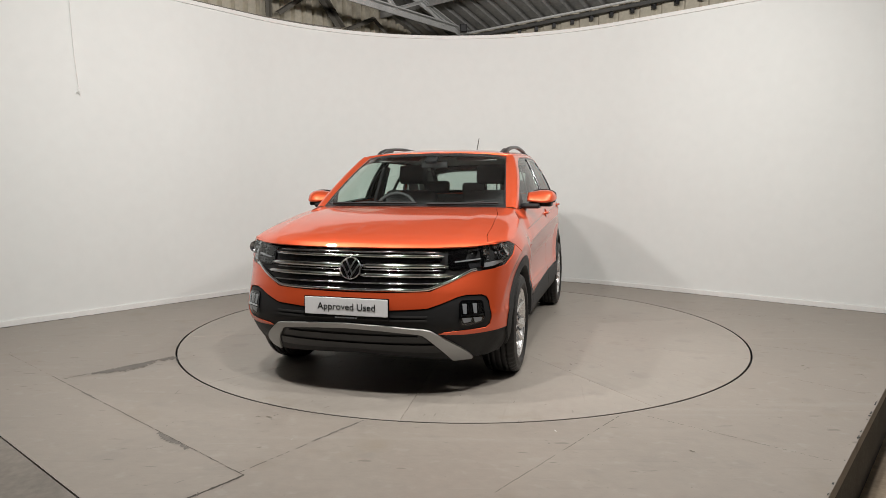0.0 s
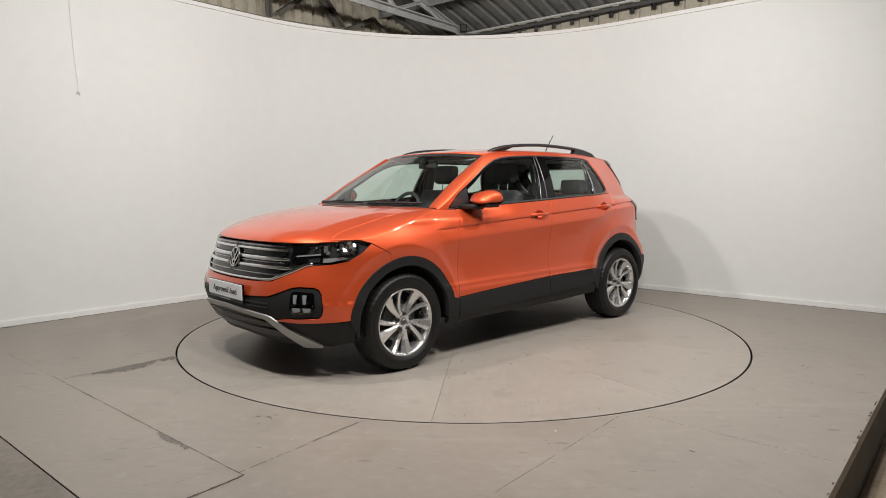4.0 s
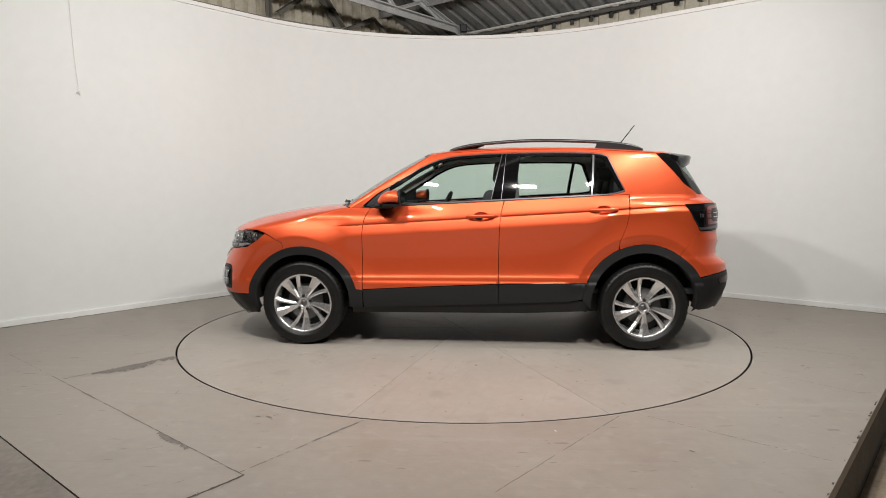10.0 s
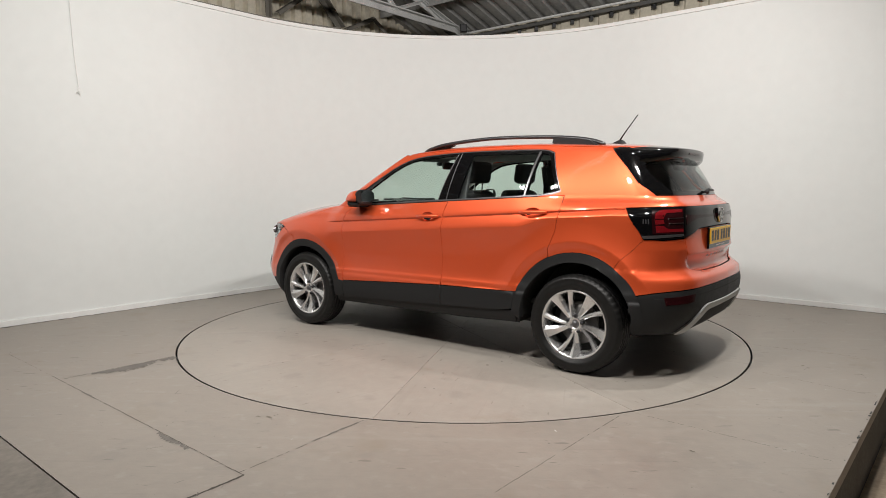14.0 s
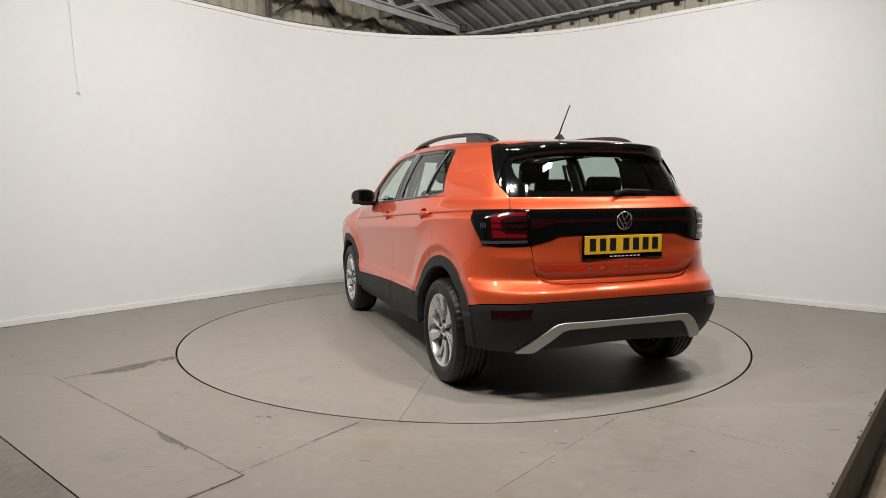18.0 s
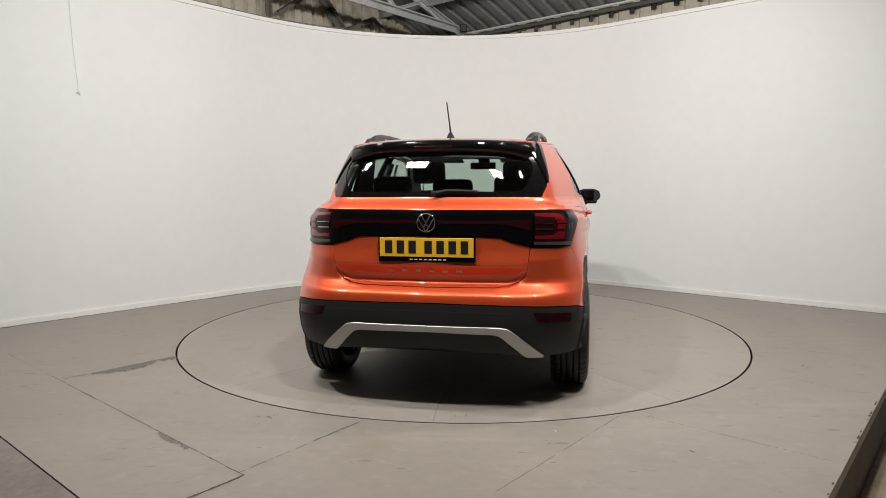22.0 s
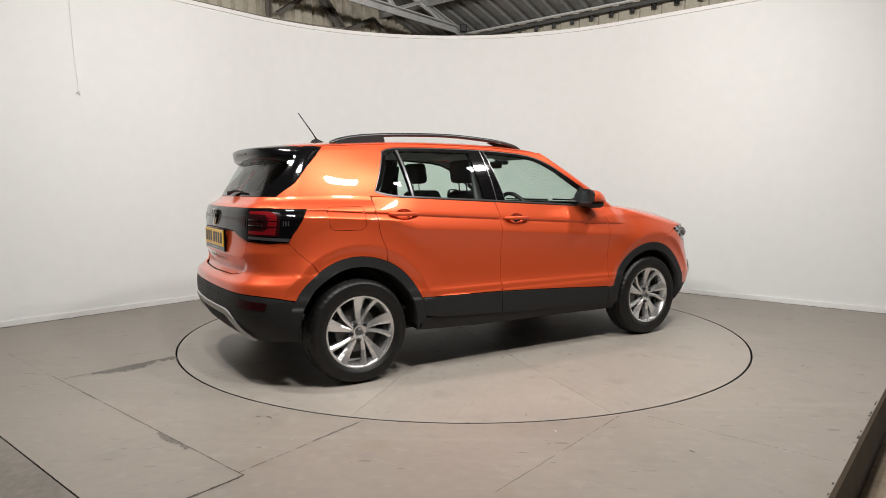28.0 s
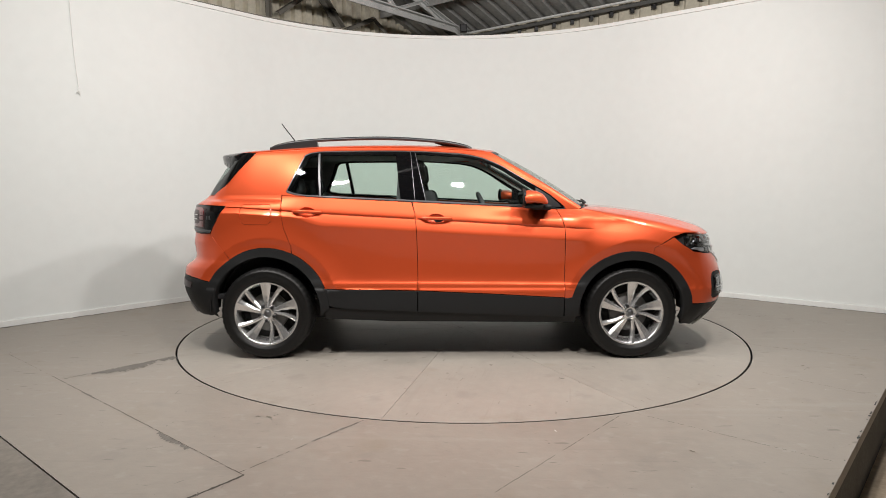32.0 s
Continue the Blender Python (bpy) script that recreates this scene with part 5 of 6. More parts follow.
# door handles
for x, z in HANDLES:
    y_ = float(lower(np.array([ax(x)]), np.array([z]))[0][1])
    for sg in (1, -1):
        bm = bmesh.new()
        rings = []
        for r, dd in ((1.06, 0.000), (1.0, -0.003), (0.85, -0.014), (0.6, -0.022), (0.3, -0.026), (0.02, -0.027)):
            ring = []
            for k in range(24):
                t = k * math.tau / 24
                px, pz = x + 0.060 * r * math.cos(t), z + 0.036 * r * math.sin(t)
                py = float(lower(np.array([ax(px)]), np.array([pz]))[0][1]) + dd - (0.0015 if r > 1.0 else 0)
                ring.append(bm.verts.new((px, sg * py, pz)))
            rings.append(ring)
        for a, b in zip(rings, rings[1:]):
            for k in range(24):
                bm.faces.new((a[k], a[(k + 1) % 24], b[(k + 1) % 24], b[k]))
        bmesh.ops.recalc_face_normals(bm, faces=bm.faces)
        if sum(f.normal.y for f in bm.faces) * sg < 0:
            bmesh.ops.reverse_faces(bm, faces=bm.faces[:])
        part("handle_bowl", bm, M_PAINT, car, "", True)
        bm = tube_bm([(x + 0.105, sg * 0.852, z + 0.002), (x + 0.085, sg * 0.866, z + 0.002), (x + 0.04, sg * 0.875, z + 0.004), (x, sg * 0.876, z + 0.005), (x - 0.05, sg * 0.875, z + 0.006), (x - 0.085, sg * 0.866, z + 0.006), (x - 0.105, sg * 0.852, z + 0.006)], [0.008, 0.012, 0.013, 0.013, 0.013, 0.012, 0.008], 10)
        part("door_handle", bm, M_PAINT, car, "orange pull handle", True)

# roof rails
for sg in (1, -1):
    pts = spline([(0.17, 0.545, 1.478), (0.10, 0.55, 1.503), (-0.08, 0.552, 1.533), (-0.45, 0.548, 1.556), (-0.85, 0.535, 1.549), (-1.10, 0.518, 1.532), (-1.24, 0.505, 1.508), (-1.31, 0.495, 1.482)], 5)
    bm = bmesh.new()
    rings = []
    for i, q in enumerate(pts):
        rings.append([bm.verts.new((q[0], sg * (q[1] + dy), q[2] + dz)) for dy, dz in ((-0.017, -0.012), (-0.019, 0.004), (-0.010, 0.013), (0.008, 0.012), (0.018, 0.002), (0.016, -0.012))])
    for a, b in zip(rings, rings[1:]):
        for k in range(6):
            bm.faces.new((a[k], a[(k + 1) % 6], b[(k + 1) % 6], b[k]))
    bm.faces.new(rings[0])
    bm.faces.new(rings[-1])
    bmesh.ops.recalc_face_normals(bm, faces=bm.faces)
    rail = part("roof_rail", bm, M_SATINBLACK, car, "satin black roof rail", True)
    for poly in ([(0.16, 1.465), (0.15, 1.492), (0.02, 1.525), (-0.08, 1.53), (-0.10, 1.52), (0.0, 1.49), (0.04, 1.478)], [(-1.30, 1.47), (-1.22, 1.512), (-1.10, 1.53), (-0.96, 1.537), (-0.95, 1.50), (-1.0, 1.49)]):
        part("rail_foot", prism_bm(poly, sg * 0.505, sg * 0.548, plane="xz"), M_SATINBLACK, rail)

# aerial
bm = bmesh.new()
base_ = [bm.verts.new(q) for q in ((-1.13, 0.0, 1.508), (-1.21, 0.028, 1.504), (-1.27, 0.022, 1.498), (-1.27, -0.022, 1.498), (-1.21, -0.028, 1.504))]
tip = [bm.verts.new(q) for q in ((-1.20, 0.0, 1.540), (-1.222, 0.010, 1.543), (-1.245, 0.007, 1.536), (-1.245, -0.007, 1.536), (-1.222, -0.010, 1.543))]
for k in range(5):
    bm.faces.new((base_[k], base_[(k + 1) % 5], tip[(k + 1) % 5], tip[k]))
bm.faces.new(tip)
bmesh.ops.recalc_face_normals(bm, faces=bm.faces)
aer = part("aerial_foot", bm, M_CLAD, car, "black aerial foot", True)
part("aerial_rod", tube_bm([(-1.212, 0, 1.535), (-1.25, 0, 1.590), (-1.345, 0, 1.715)], [0.006, 0.0045, 0.0038], 8), M_CLAD, aer, "thin black aerial rod", True)

# wipers and cowl
bm = bmesh.new()
rows = []
for i in range(21):
    y = -0.70 + 1.40 * i / 20
    rows.append([bm.verts.new((cowl_x(y) + 0.02, y, 1.040 - 0.02 * abs(y))), bm.verts.new((cowl_x(y) - 0.03, y, 1.052)), bm.verts.new((float(np.interp(abs(y), COWL[:, 0], COWL[:, 1])) - 0.03, y, 1.062))])
for a, b in zip(rows, rows[1:]):
    for k in range(2):
        bm.faces.new((a[k], a[k + 1], b[k + 1], b[k]))
cowl = part("scuttle", bm, M_CLAD, car, "black plastic scuttle panel")
for y0, y1 in ((-0.52, 0.05), (0.10, 0.60)):
    pts = [tuple(screen(np.array([y / 0.70]), np.array([0.025 + 0.015 * (y - y0) / (y1 - y0)]))[0] + np.array([0.012, 0, 0.014])) for y in np.linspace(y0, y1, 8)]
    part("wiper_blade", tube_bm(pts, 0.008, 6), M_CLAD, cowl, "black wiper blade")
    part("wiper_arm", tube_bm([pts[0], pts[3], tuple(np.array(pts[5]) + np.array([0.0, 0, 0.014]))], [0.012, 0.009, 0.006], 6), M_CLAD, cowl)
q = [upper(np.array([ar(y)]), np.array([v]))[0] + np.array([-0.02, 0, 0.004]) for y, v in ((-0.02, 0.05), (-0.10, 0.10), (-0.28, 0.085))]
wip = part("rear_wiper", tube_bm(q, [0.011, 0.009, 0.006], 8), M_CLAD, car, "black rear wiper")
part("wiper_cap", lathe_bm([(0.0001, 0.018), (0.012, 0.015), (0.016, 0.0)], 16, "x"), M_CLAD, wip).location = (0, 0, 0)
wip.children[0].matrix_basis = Matrix.Translation(Vector(q[0]) + Vector((-0.004, 0, 0))) @ Matrix.Rotation(math.pi, 4, "Z")

# number plates
pl = part("front_plate", box_bm(0.008, 0.500, 0.098, (2.118, 0, 0.535), 0.003), M_WHITEPLATE, car, "white plate with a dealer slogan")
part("plate_holder", box_bm(0.012, 0.514, 0.123, (2.110, 0, 0.527), 0.004), M_GLOSS, pl, "black plate holder")


def lettering(text, size, m, material, parent, name="lettering", label=""):
    cu = bpy.data.curves.new("text", "FONT")
    cu.body, cu.size, cu.align_x, cu.align_y, cu.extrude = text, size, "CENTER", "CENTER", 0.001
    ob = bpy.data.objects.new("text", cu)
    scene.collection.objects.link(ob)
    dg = bpy.context.evaluated_depsgraph_get()
    me = bpy.data.meshes.new_from_object(ob.evaluated_get(dg))
    bpy.data.objects.remove(ob)
    me.transform(m)
    me.materials.clear()
    me.materials.append(material)
    out = new(name, me)
    out.parent = parent
    return tagged(out, label)


FACE_F = Matrix(((0, 0, 1, 0), (1, 0, 0, 0), (0, 1, 0, 0), (0, 0, 0, 1)))
lettering("Approved", 0.055, Matrix.Translation((2.1235, -0.059, 0.534)) @ FACE_F, M_INK, pl, "slogan_word", "dark grey printed word")
lettering("Used", 0.055, Matrix.Translation((2.1235, 0.124, 0.534)) @ FACE_F, M_INK, pl, "slogan_word", "dark grey printed word")
for k in range(9):
    part("small_print_bar", box_bm(0.002, 0.012, 0.006, (2.1165, -0.06 + 0.015 * k, 0.473), 0), M_LAMPGREY, pl)
rp = part("rear_plate", box_bm(0.006, 0.510, 0.102, (-1.938, 0, 0.880), 0.002), M_YELLOW, car, "yellow number plate with dark bars")
part("plate_holder", box_bm(0.014, 0.530, 0.138, (-1.928, 0, 0.868), 0.004), M_GLOSS, rp, "black plate holder")
for y in (0.205, 0.140, 0.075, -0.012, -0.077, -0.142, -0.207):
    part("plate_bar", box_bm(0.002, 0.040, 0.068, (-1.9415, y, 0.882), 0), M_INK, rp)
for k in range(8):
    part("small_print_bar", box_bm(0.002, 0.016, 0.006, (-1.9365, -0.10 + 0.026 * k, 0.815), 0), M_WHITEPLATE, rp)
for k, y in enumerate((0.20, 0.125, 0.05, -0.025, -0.10, -0.175)):
    a = float(ar(y))
    patch("model_bar", lower2, [(a - 0.014, 0.760), (a + 0.014, 0.760), (a + 0.014, 0.746), (a - 0.014, 0.746)], M_SILVER, gate, "small chrome bar", step=0.02, off=0.002, thick=0.002)
patch("bumper_groove", lower2, both([(A_MAX, 0.552), (4.91, 0.546), (4.75, 0.541), (4.50, 0.530), (4.50, 0.526), (4.75, 0.537), (4.91, 0.541), (A_MAX, 0.547)], A_MAX), M_DARK, lb, "", step=0.03, off=0.0015, thick=0.0)

# wheels


def wheel(x, y, name="wheel"):
    w = new(name)
    w.parent = car
    sg = 1 if y > 0 else -1
    w.matrix_basis = Matrix.Translation(OFF + Vector((x, y, 0.3215))) @ pose(0, 0, 0, 0, 0, 0 if sg > 0 else 180) @ pose(0, 0, 0, 0, {(1, 1): -2, (1, -1): 27, (-1, 1): -4, (-1, -1): 30}[(1 if x > 0 else -1, sg)], 0)
    tagged(w, "alloy wheel with a black tyre")
    for o in WHEEL:
        c = o.copy()
        scene.collection.objects.link(c)
        c.parent = w
    return w


def loose(name, bm, material, label="", smooth=True):
    me = bpy.data.meshes.new(name)
    bm.to_mesh(me)
    bm.free()
    me.materials.append(material)
    if smooth:
        me.polygons.foreach_set("use_smooth", [True] * len(me.polygons))
    return tagged(bpy.data.objects.new(name, me), label)


prof = [(0.222, -0.088), (0.235, -0.103), (0.268, -0.111), (0.295, -0.105), (0.312, -0.090), (0.3205, -0.070)]
for c in (-0.052, -0.018, 0.018, 0.052):
    prof += [(0.322, c - 0.012), (0.322, c - 0.005), (0.314, c - 0.003), (0.314, c + 0.003), (0.322, c + 0.005), (0.322, c + 0.012)]
prof += [(0.3205, 0.070), (0.312, 0.090), (0.300, 0.102), (0.290, 0.1055), (0.288, 0.1045), (0.268, 0.111), (0.246, 0.110), (0.244, 0.1075), (0.235, 0.105), (0.222, 0.090)]
tyre_bm = lathe_bm(prof, 192)
# notches across the tread's shoulders and ribs
for v in tyre_bm.verts:
    r_ = math.hypot(v.co.x, v.co.z)
    if r_ > 0.3115 and abs(v.co.y) > 0.045:
        k_ = round(math.atan2(v.co.z, v.co.x) / math.tau * 192 + (0 if v.co.y > 0 else 2)) % 4
        if k_ == 0:
            v.co.x, v.co.z = v.co.x * 0.985, v.co.z * 0.985
tyre = loose("tyre", tyre_bm, M_TYRE, "black ribbed tyre")
rim_ = loose("rim", lathe_bm([(0.222, -0.09), (0.215, -0.08), (0.200, -0.06), (0.196, 0.03), (0.203, 0.06), (0.208, 0.085), (0.214, 0.094), (0.222, 0.098), (0.2285, 0.094), (0.226, 0.088)], 64), M_ALLOY, "polished alloy rim")
WHEEL = [tyre, rim_, loose("brake_disc", lathe_bm([(0.0001, 0.02), (0.135, 0.02), (0.138, 0.012), (0.138, 0.0), (0.0001, 0.0)], 40), M_DISCSTEEL, "steel brake disc"), loose("wheel_back", lathe_bm([(0.0001, -0.02), (0.19, -0.02), (0.19, -0.04)], 32), M_DARK)]
for k in range(5):
    # a broad and a slim spoke either side of each bolt, leaning one way, with a sharp ridge
    for hub_a, rim_a, w0, w1 in ((25, 30, 0.013, 0.042), (-25, -11, 0.011, 0.018)):
        bm = bmesh.new()
        rows = []
        for f in (0.0, 0.2, 0.45, 0.7, 0.9, 1.0):
            r, a = 0.048 + 0.168 * f, radians(72 * k + hub_a + (rim_a - hub_a) * f)
            w, dep = w0 + (w1 - w0) * f ** 1.2, 0.074 + 0.021 * f - 0.012 * math.sin(math.pi * f)
            er, et = Vector((-math.sin(a), 0, math.cos(a))), Vector((-math.cos(a), 0, -math.sin(a)))
            rows.append([bm.verts.new(er * r + et * w * q + Vector((0, dep + d, 0))) for q, d in ((-1.0, -0.012), (-0.92, -0.003), (0.30 if w1 > 0.02 else 0.0, 0.001), (0.92, -0.009), (1.0, -0.018), (0.75, -0.045), (-0.75, -0.045))])
        for a, b in zip(rows, rows[1:]):
            for j in range(7):
                bm.faces.new((a[j], a[(j + 1) % 7], b[(j + 1) % 7], b[j]))
        bm.faces.new(rows[0])
        bm.faces.new(rows[-1])
        bmesh.ops.recalc_face_normals(bm, faces=bm.faces)
        WHEEL.append(loose("spoke", bm, M_ALLOY, "", False))
WHEEL.append(loose("hub", lathe_bm([(0.0001, 0.070), (0.028, 0.070), (0.030, 0.074), (0.040, 0.075), (0.060, 0.066), (0.066, 0.052), (0.064, 0.03)], 40), M_ALLOY, "alloy wheel hub"))
WHEEL.append(loose("hub_cap", lathe_bm([(0.0001, 0.079), (0.017, 0.078), (0.020, 0.070)], 28), M_SATIN, "small round hub cap"))
for k in range(5):
    bm = lathe_bm([(0.0001, 0.083), (0.0100, 0.083), (0.0122, 0.079), (0.0122, 0.055)], 12)
    bmesh.ops.translate(bm, vec=(-0.054 * math.sin(radians(72 * k)), 0, 0.054 * math.cos(radians(72 * k))), verts=bm.verts)
    WHEEL.append(loose("bolt", bm, M_INK, "black wheel bolt"))
for x in (FX, -FX):
    for y in (0.757, -0.757):
        wheel(x, y)
        lin = lathe_bm([(0.396, -0.13), (0.396, 0.105)], 40)
        for v in [v for v in lin.verts if v.co.z < 0.0]:
            lin.verts.remove(v)
        ln = part("arch_liner", lin, M_DARK, car, "dark wheel arch liner")
        ln.location = OFF + Vector((x, math.copysign(0.72, y), 0.33))
        bm = prism_bm([(0.394 * math.cos(radians(-6 + 192 * k / 24)), 0.394 * math.sin(radians(-6 + 192 * k / 24))) for k in range(25)], -0.005, 0.005, plane="xz")
        bk_ = part("arch_inner_wall", bm, M_DARK, car)
        bk_.location = OFF + Vector((x, math.copysign(0.595, y), 0.33))

# underside
under = part("underbody", box_bm(3.3, 1.16, 0.08, (0.02, 0, 0.275), 0.03), M_DARK, car, "dark underside panel")
part("floor_pan", box_bm(1.70, 1.60, 0.05, (0.0, 0, 0.30), 0.01), M_DARK, under)
part("exhaust", tube_bm([(-0.9, 0.35, 0.25), (-1.5, 0.42, 0.29), (-1.68, 0.50, 0.30)], 0.04, 10), M_DISCSTEEL, under, "steel exhaust box", True)
part("rear_axle", tube_bm([(-1.2, -0.6, 0.26), (-1.2, 0.6, 0.26)], 0.04, 10), M_DARK, under)

# ---- the car: cabin ----
part("cabin_floor", box_bm(2.6, 1.42, 0.04, (-0.45, 0, 0.42), 0.01), M_TRIM, car, "dark cabin floor")
part("headliner", box_bm(1.55, 1.06, 0.02, (-0.62, 0, 1.445), 0.008), M_LINER, car, "pale cabin headliner")
bm = bmesh.new()
rows = []
for y in np.linspace(-0.70, 0.70, 15):
    pr = [(0.92, 1.05), (0.70, 1.052), (0.52, 1.035), (0.44, 1.0), (0.42, 0.90), (0.48, 0.70), (0.60, 0.55)]
    up = 0.02 * math.exp(-((y + 0.36) / 0.18) ** 2)
    rows.append([bm.verts.new((x, y, z + (up if 0.9 > x > 0.4 and z > 0.95 else 0))) for x, z in pr])
for a, b in zip(rows, rows[1:]):
    for k in range(6):
        bm.faces.new((a[k], a[k + 1], b[k + 1], b[k]))
bmesh.ops.recalc_face_normals(bm, faces=bm.faces)
part("dashboard", bm, M_TRIM, car, "dark soft dashboard", True)
bm = bmesh.new()
ring = []
for k in range(32):
    t = k * math.tau / 32
    ring.append((0, 0.182 * math.cos(t), 0.182 * math.sin(t)))
tube_bm(ring + [ring[0]], 0.0155, 8, bm, cap=False)
for ang in (90, 0, 180, 270):
    if ang != 90:
        tube_bm([(0, 0, 0), (0, 0.175 * math.cos(radians(ang)), 0.175 * math.sin(radians(ang)))], 0.018, 6, bm)
merge(bm, box_bm(0.05, 0.13, 0.10, (0.01, 0, 0), 0.02))
bmesh.ops.transform(bm, matrix=Matrix.Translation((0.30, -0.36, 0.985)) @ Matrix.Rotation(radians(-24), 4, "Y"), verts=bm.verts)
part("steering_wheel", bm, M_TRIM, car, "black steering wheel", True)


def seat(x, y, wide, rear_=False):
    back_h = 0.46 if rear_ else 0.50
    bm = box_bm(0.50, wide, 0.16, (x + 0.22, y, 0.66), 0.05, Matrix.Rotation(radians(-6), 4, "Y"), seg=3)
    st = part("rear_seat" if rear_ else "front_seat", bm, M_SEAT, car, "dark grey cloth seat", True)
    bm = box_bm(0.13, wide * 0.96, back_h, (x - 0.09, y, 0.68 + back_h / 2), 0.05, Matrix.Rotation(radians(-14), 4, "Y"), seg=3)
    part("backrest", bm, M_SEAT, st, "", True)
    return st


def headrest(st, x, y, z, w=0.26, h=0.16):
    hr = part("headrest", box_bm(0.09, w, h, (x, y, z), 0.035, Matrix.Rotation(radians(-8), 4, "Y"), seg=3), M_SEAT, st, "", True)
    for s_ in (0.05, -0.05):
        part("headrest_post", tube_bm([(x + 0.01, y + s_, z - h / 2 - 0.07), (x, y + s_, z - h / 2 + 0.02)], 0.006, 6), M_CHROME, st)


for y in (0.36, -0.36):
    st = seat(-0.02, y, 0.50)
    headrest(st, -0.215, y, 1.315, 0.26, 0.17)
rs_ = seat(-0.95, 0.0, 1.24, True)
for y in (0.40, 0.0, -0.40):
    headrest(rs_, -1.145, y, 1.185 + (0.02 if y else 0.0), 0.26, 0.13)
part("parcel_shelf", box_bm(0.42, 1.16, 0.02, (-1.42, 0, 1.08), 0.006), M_TRIM, car, "dark parcel shelf")
for sg in (1, -1):
    part("door_card", box_bm(1.50, 0.03, 0.52, (-0.08, sg * 0.765, 0.79), 0.01, Matrix.Rotation(radians(2.2), 4, "Y")), M_TRIM, car, "dark door lining", False)
    part("belt_pillar", box_bm(0.12, 0.03, 0.33, (-0.30, sg * 0.705, 1.235), 0.01, Matrix.Rotation(radians(19 * sg), 4, "X") @ Matrix.Rotation(radians(3), 4, "Y")), M_TRIM, car)
    part("seat_belt", box_bm(0.045, 0.006, 0.62, (-0.26, sg * 0.69, 1.08), 0.0, Matrix.Rotation(radians(15 * sg), 4, "X")), M_INK, car)
    part("rear_pillar_lining", prism_bm([(-1.20, 1.14), (-1.12, 1.38), (-1.33, 1.38), (-1.52, 1.16)], sg * 0.555, sg * 0.525, plane="xz"), M_TRIM, car)
    part("sun_visor", box_bm(0.16, 0.34, 0.015, (0.20, sg * 0.33, 1.435), 0.006, Matrix.Rotation(radians(14), 4, "Y")), M_LINER, car, "pale sun visor")
mirror_in = part("cabin_mirror", box_bm(0.03, 0.22, 0.06, (0.33, 0, 1.385), 0.012), M_TRIM, car, "black cabin mirror", True)
part("mirror_stalk", tube_bm([(0.34, 0, 1.40), (0.40, 0, 1.45)], 0.012, 8), M_TRIM, mirror_in)
part("sensor_pod", box_bm(0.10, 0.10, 0.03, (0.41, 0, 1.425), 0.01, Matrix.Rotation(radians(33), 4, "Y")), M_INK, mirror_in)

# ---- floor details ----


def seam(a0, b0, a1, b1, w, name="floor_seam", material=None, z=0.0009, wob=0.004, gaps=0.12):
    """A narrow dirty joint from one place of the hall to another."""
    p, q = hall(a0, b0), hall(a1, b1)
    d = (q - p).normalized()
    s_ = Vector((-d.y, d.x, 0))
    n = max(2, int((q - p).length / 0.018))
    bm = bmesh.new()
    rows = []
    for k in range(n + 1):
        c = p + (q - p) * k / n
        hw = w * (0.55 + 0.6 * random.random())
        sh = s_ * (wob * (random.random() - 0.5))
        rows.append((bm.verts.new(c + s_ * hw + sh + Vector((0, 0, z))), bm.verts.new(c - s_ * hw + sh + Vector((0, 0, z)))))
    for a, b in zip(rows, rows[1:]):
        if random.random() > gaps or not bm.faces:
            bm.faces.new((a[0], a[1], b[1], b[0]))
    bmesh.ops.recalc_face_normals(bm, faces=bm.faces)
    if bm.faces[0].normal.z < 0:
        bmesh.ops.reverse_faces(bm, faces=bm.faces[:])
    return obj(name, bm, material or M_SEAM, deck)


for s_ in ((-2.80, -1.95, -2.80, -1.1, 0.0012), (-2.80, -1.1, -2.81, 1.10, 0.0022), (-2.81, 1.10, -3.32, 1.12, 0.008), (-2.78, -0.98, -2.06, -0.98, 0.0022), (-2.81, 1.06, -2.05, 1.01, 0.0018), (-2.25, 1.99, -1.15, 1.99, 0.0016), (-1.05, 2.05, -1.07, 2.95, 0.0012), (0.95, 2.10, 1.05, 2.75, 0.0014), (2.4, 0.05, 3.05, 0.08, 0.0012), (0.2, 2.35, 0.1, 2.98, 0.001), (2.05, 1.05, 2.2, 2.4, 0.001)):
    seam(*s_, gaps=0.05 if s_[4] > 0.0021 else 0.30)


def blotch(a, b, ra, rb, turn, material, name="worn_patch", parent=None, z=0.0022, n=22, rough=0.5):
    """An uneven worn or stained patch with its own outline."""
    bm = bmesh.new()
    c = hall(a, b) if parent is not disc else Vector((a, b, 0))
    vs = []
    for k in range(n):
        t = k * math.tau / n
        r = 1 - rough * random.random()
        v = Vector((ra * r * math.cos(t), rb * r * math.sin(t), z))
        vs.append(bm.verts.new(c + Matrix.Rotation(radians(turn), 3, "Z") @ v))
    bm.faces.new(vs)
    bmesh.ops.triangulate(bm, faces=bm.faces[:])
    bmesh.ops.recalc_face_normals(bm, faces=bm.faces)
    if bm.faces[0].normal.z < 0:
        bmesh.ops.reverse_faces(bm, faces=bm.faces[:])
    return obj(name, bm, material, parent or deck)


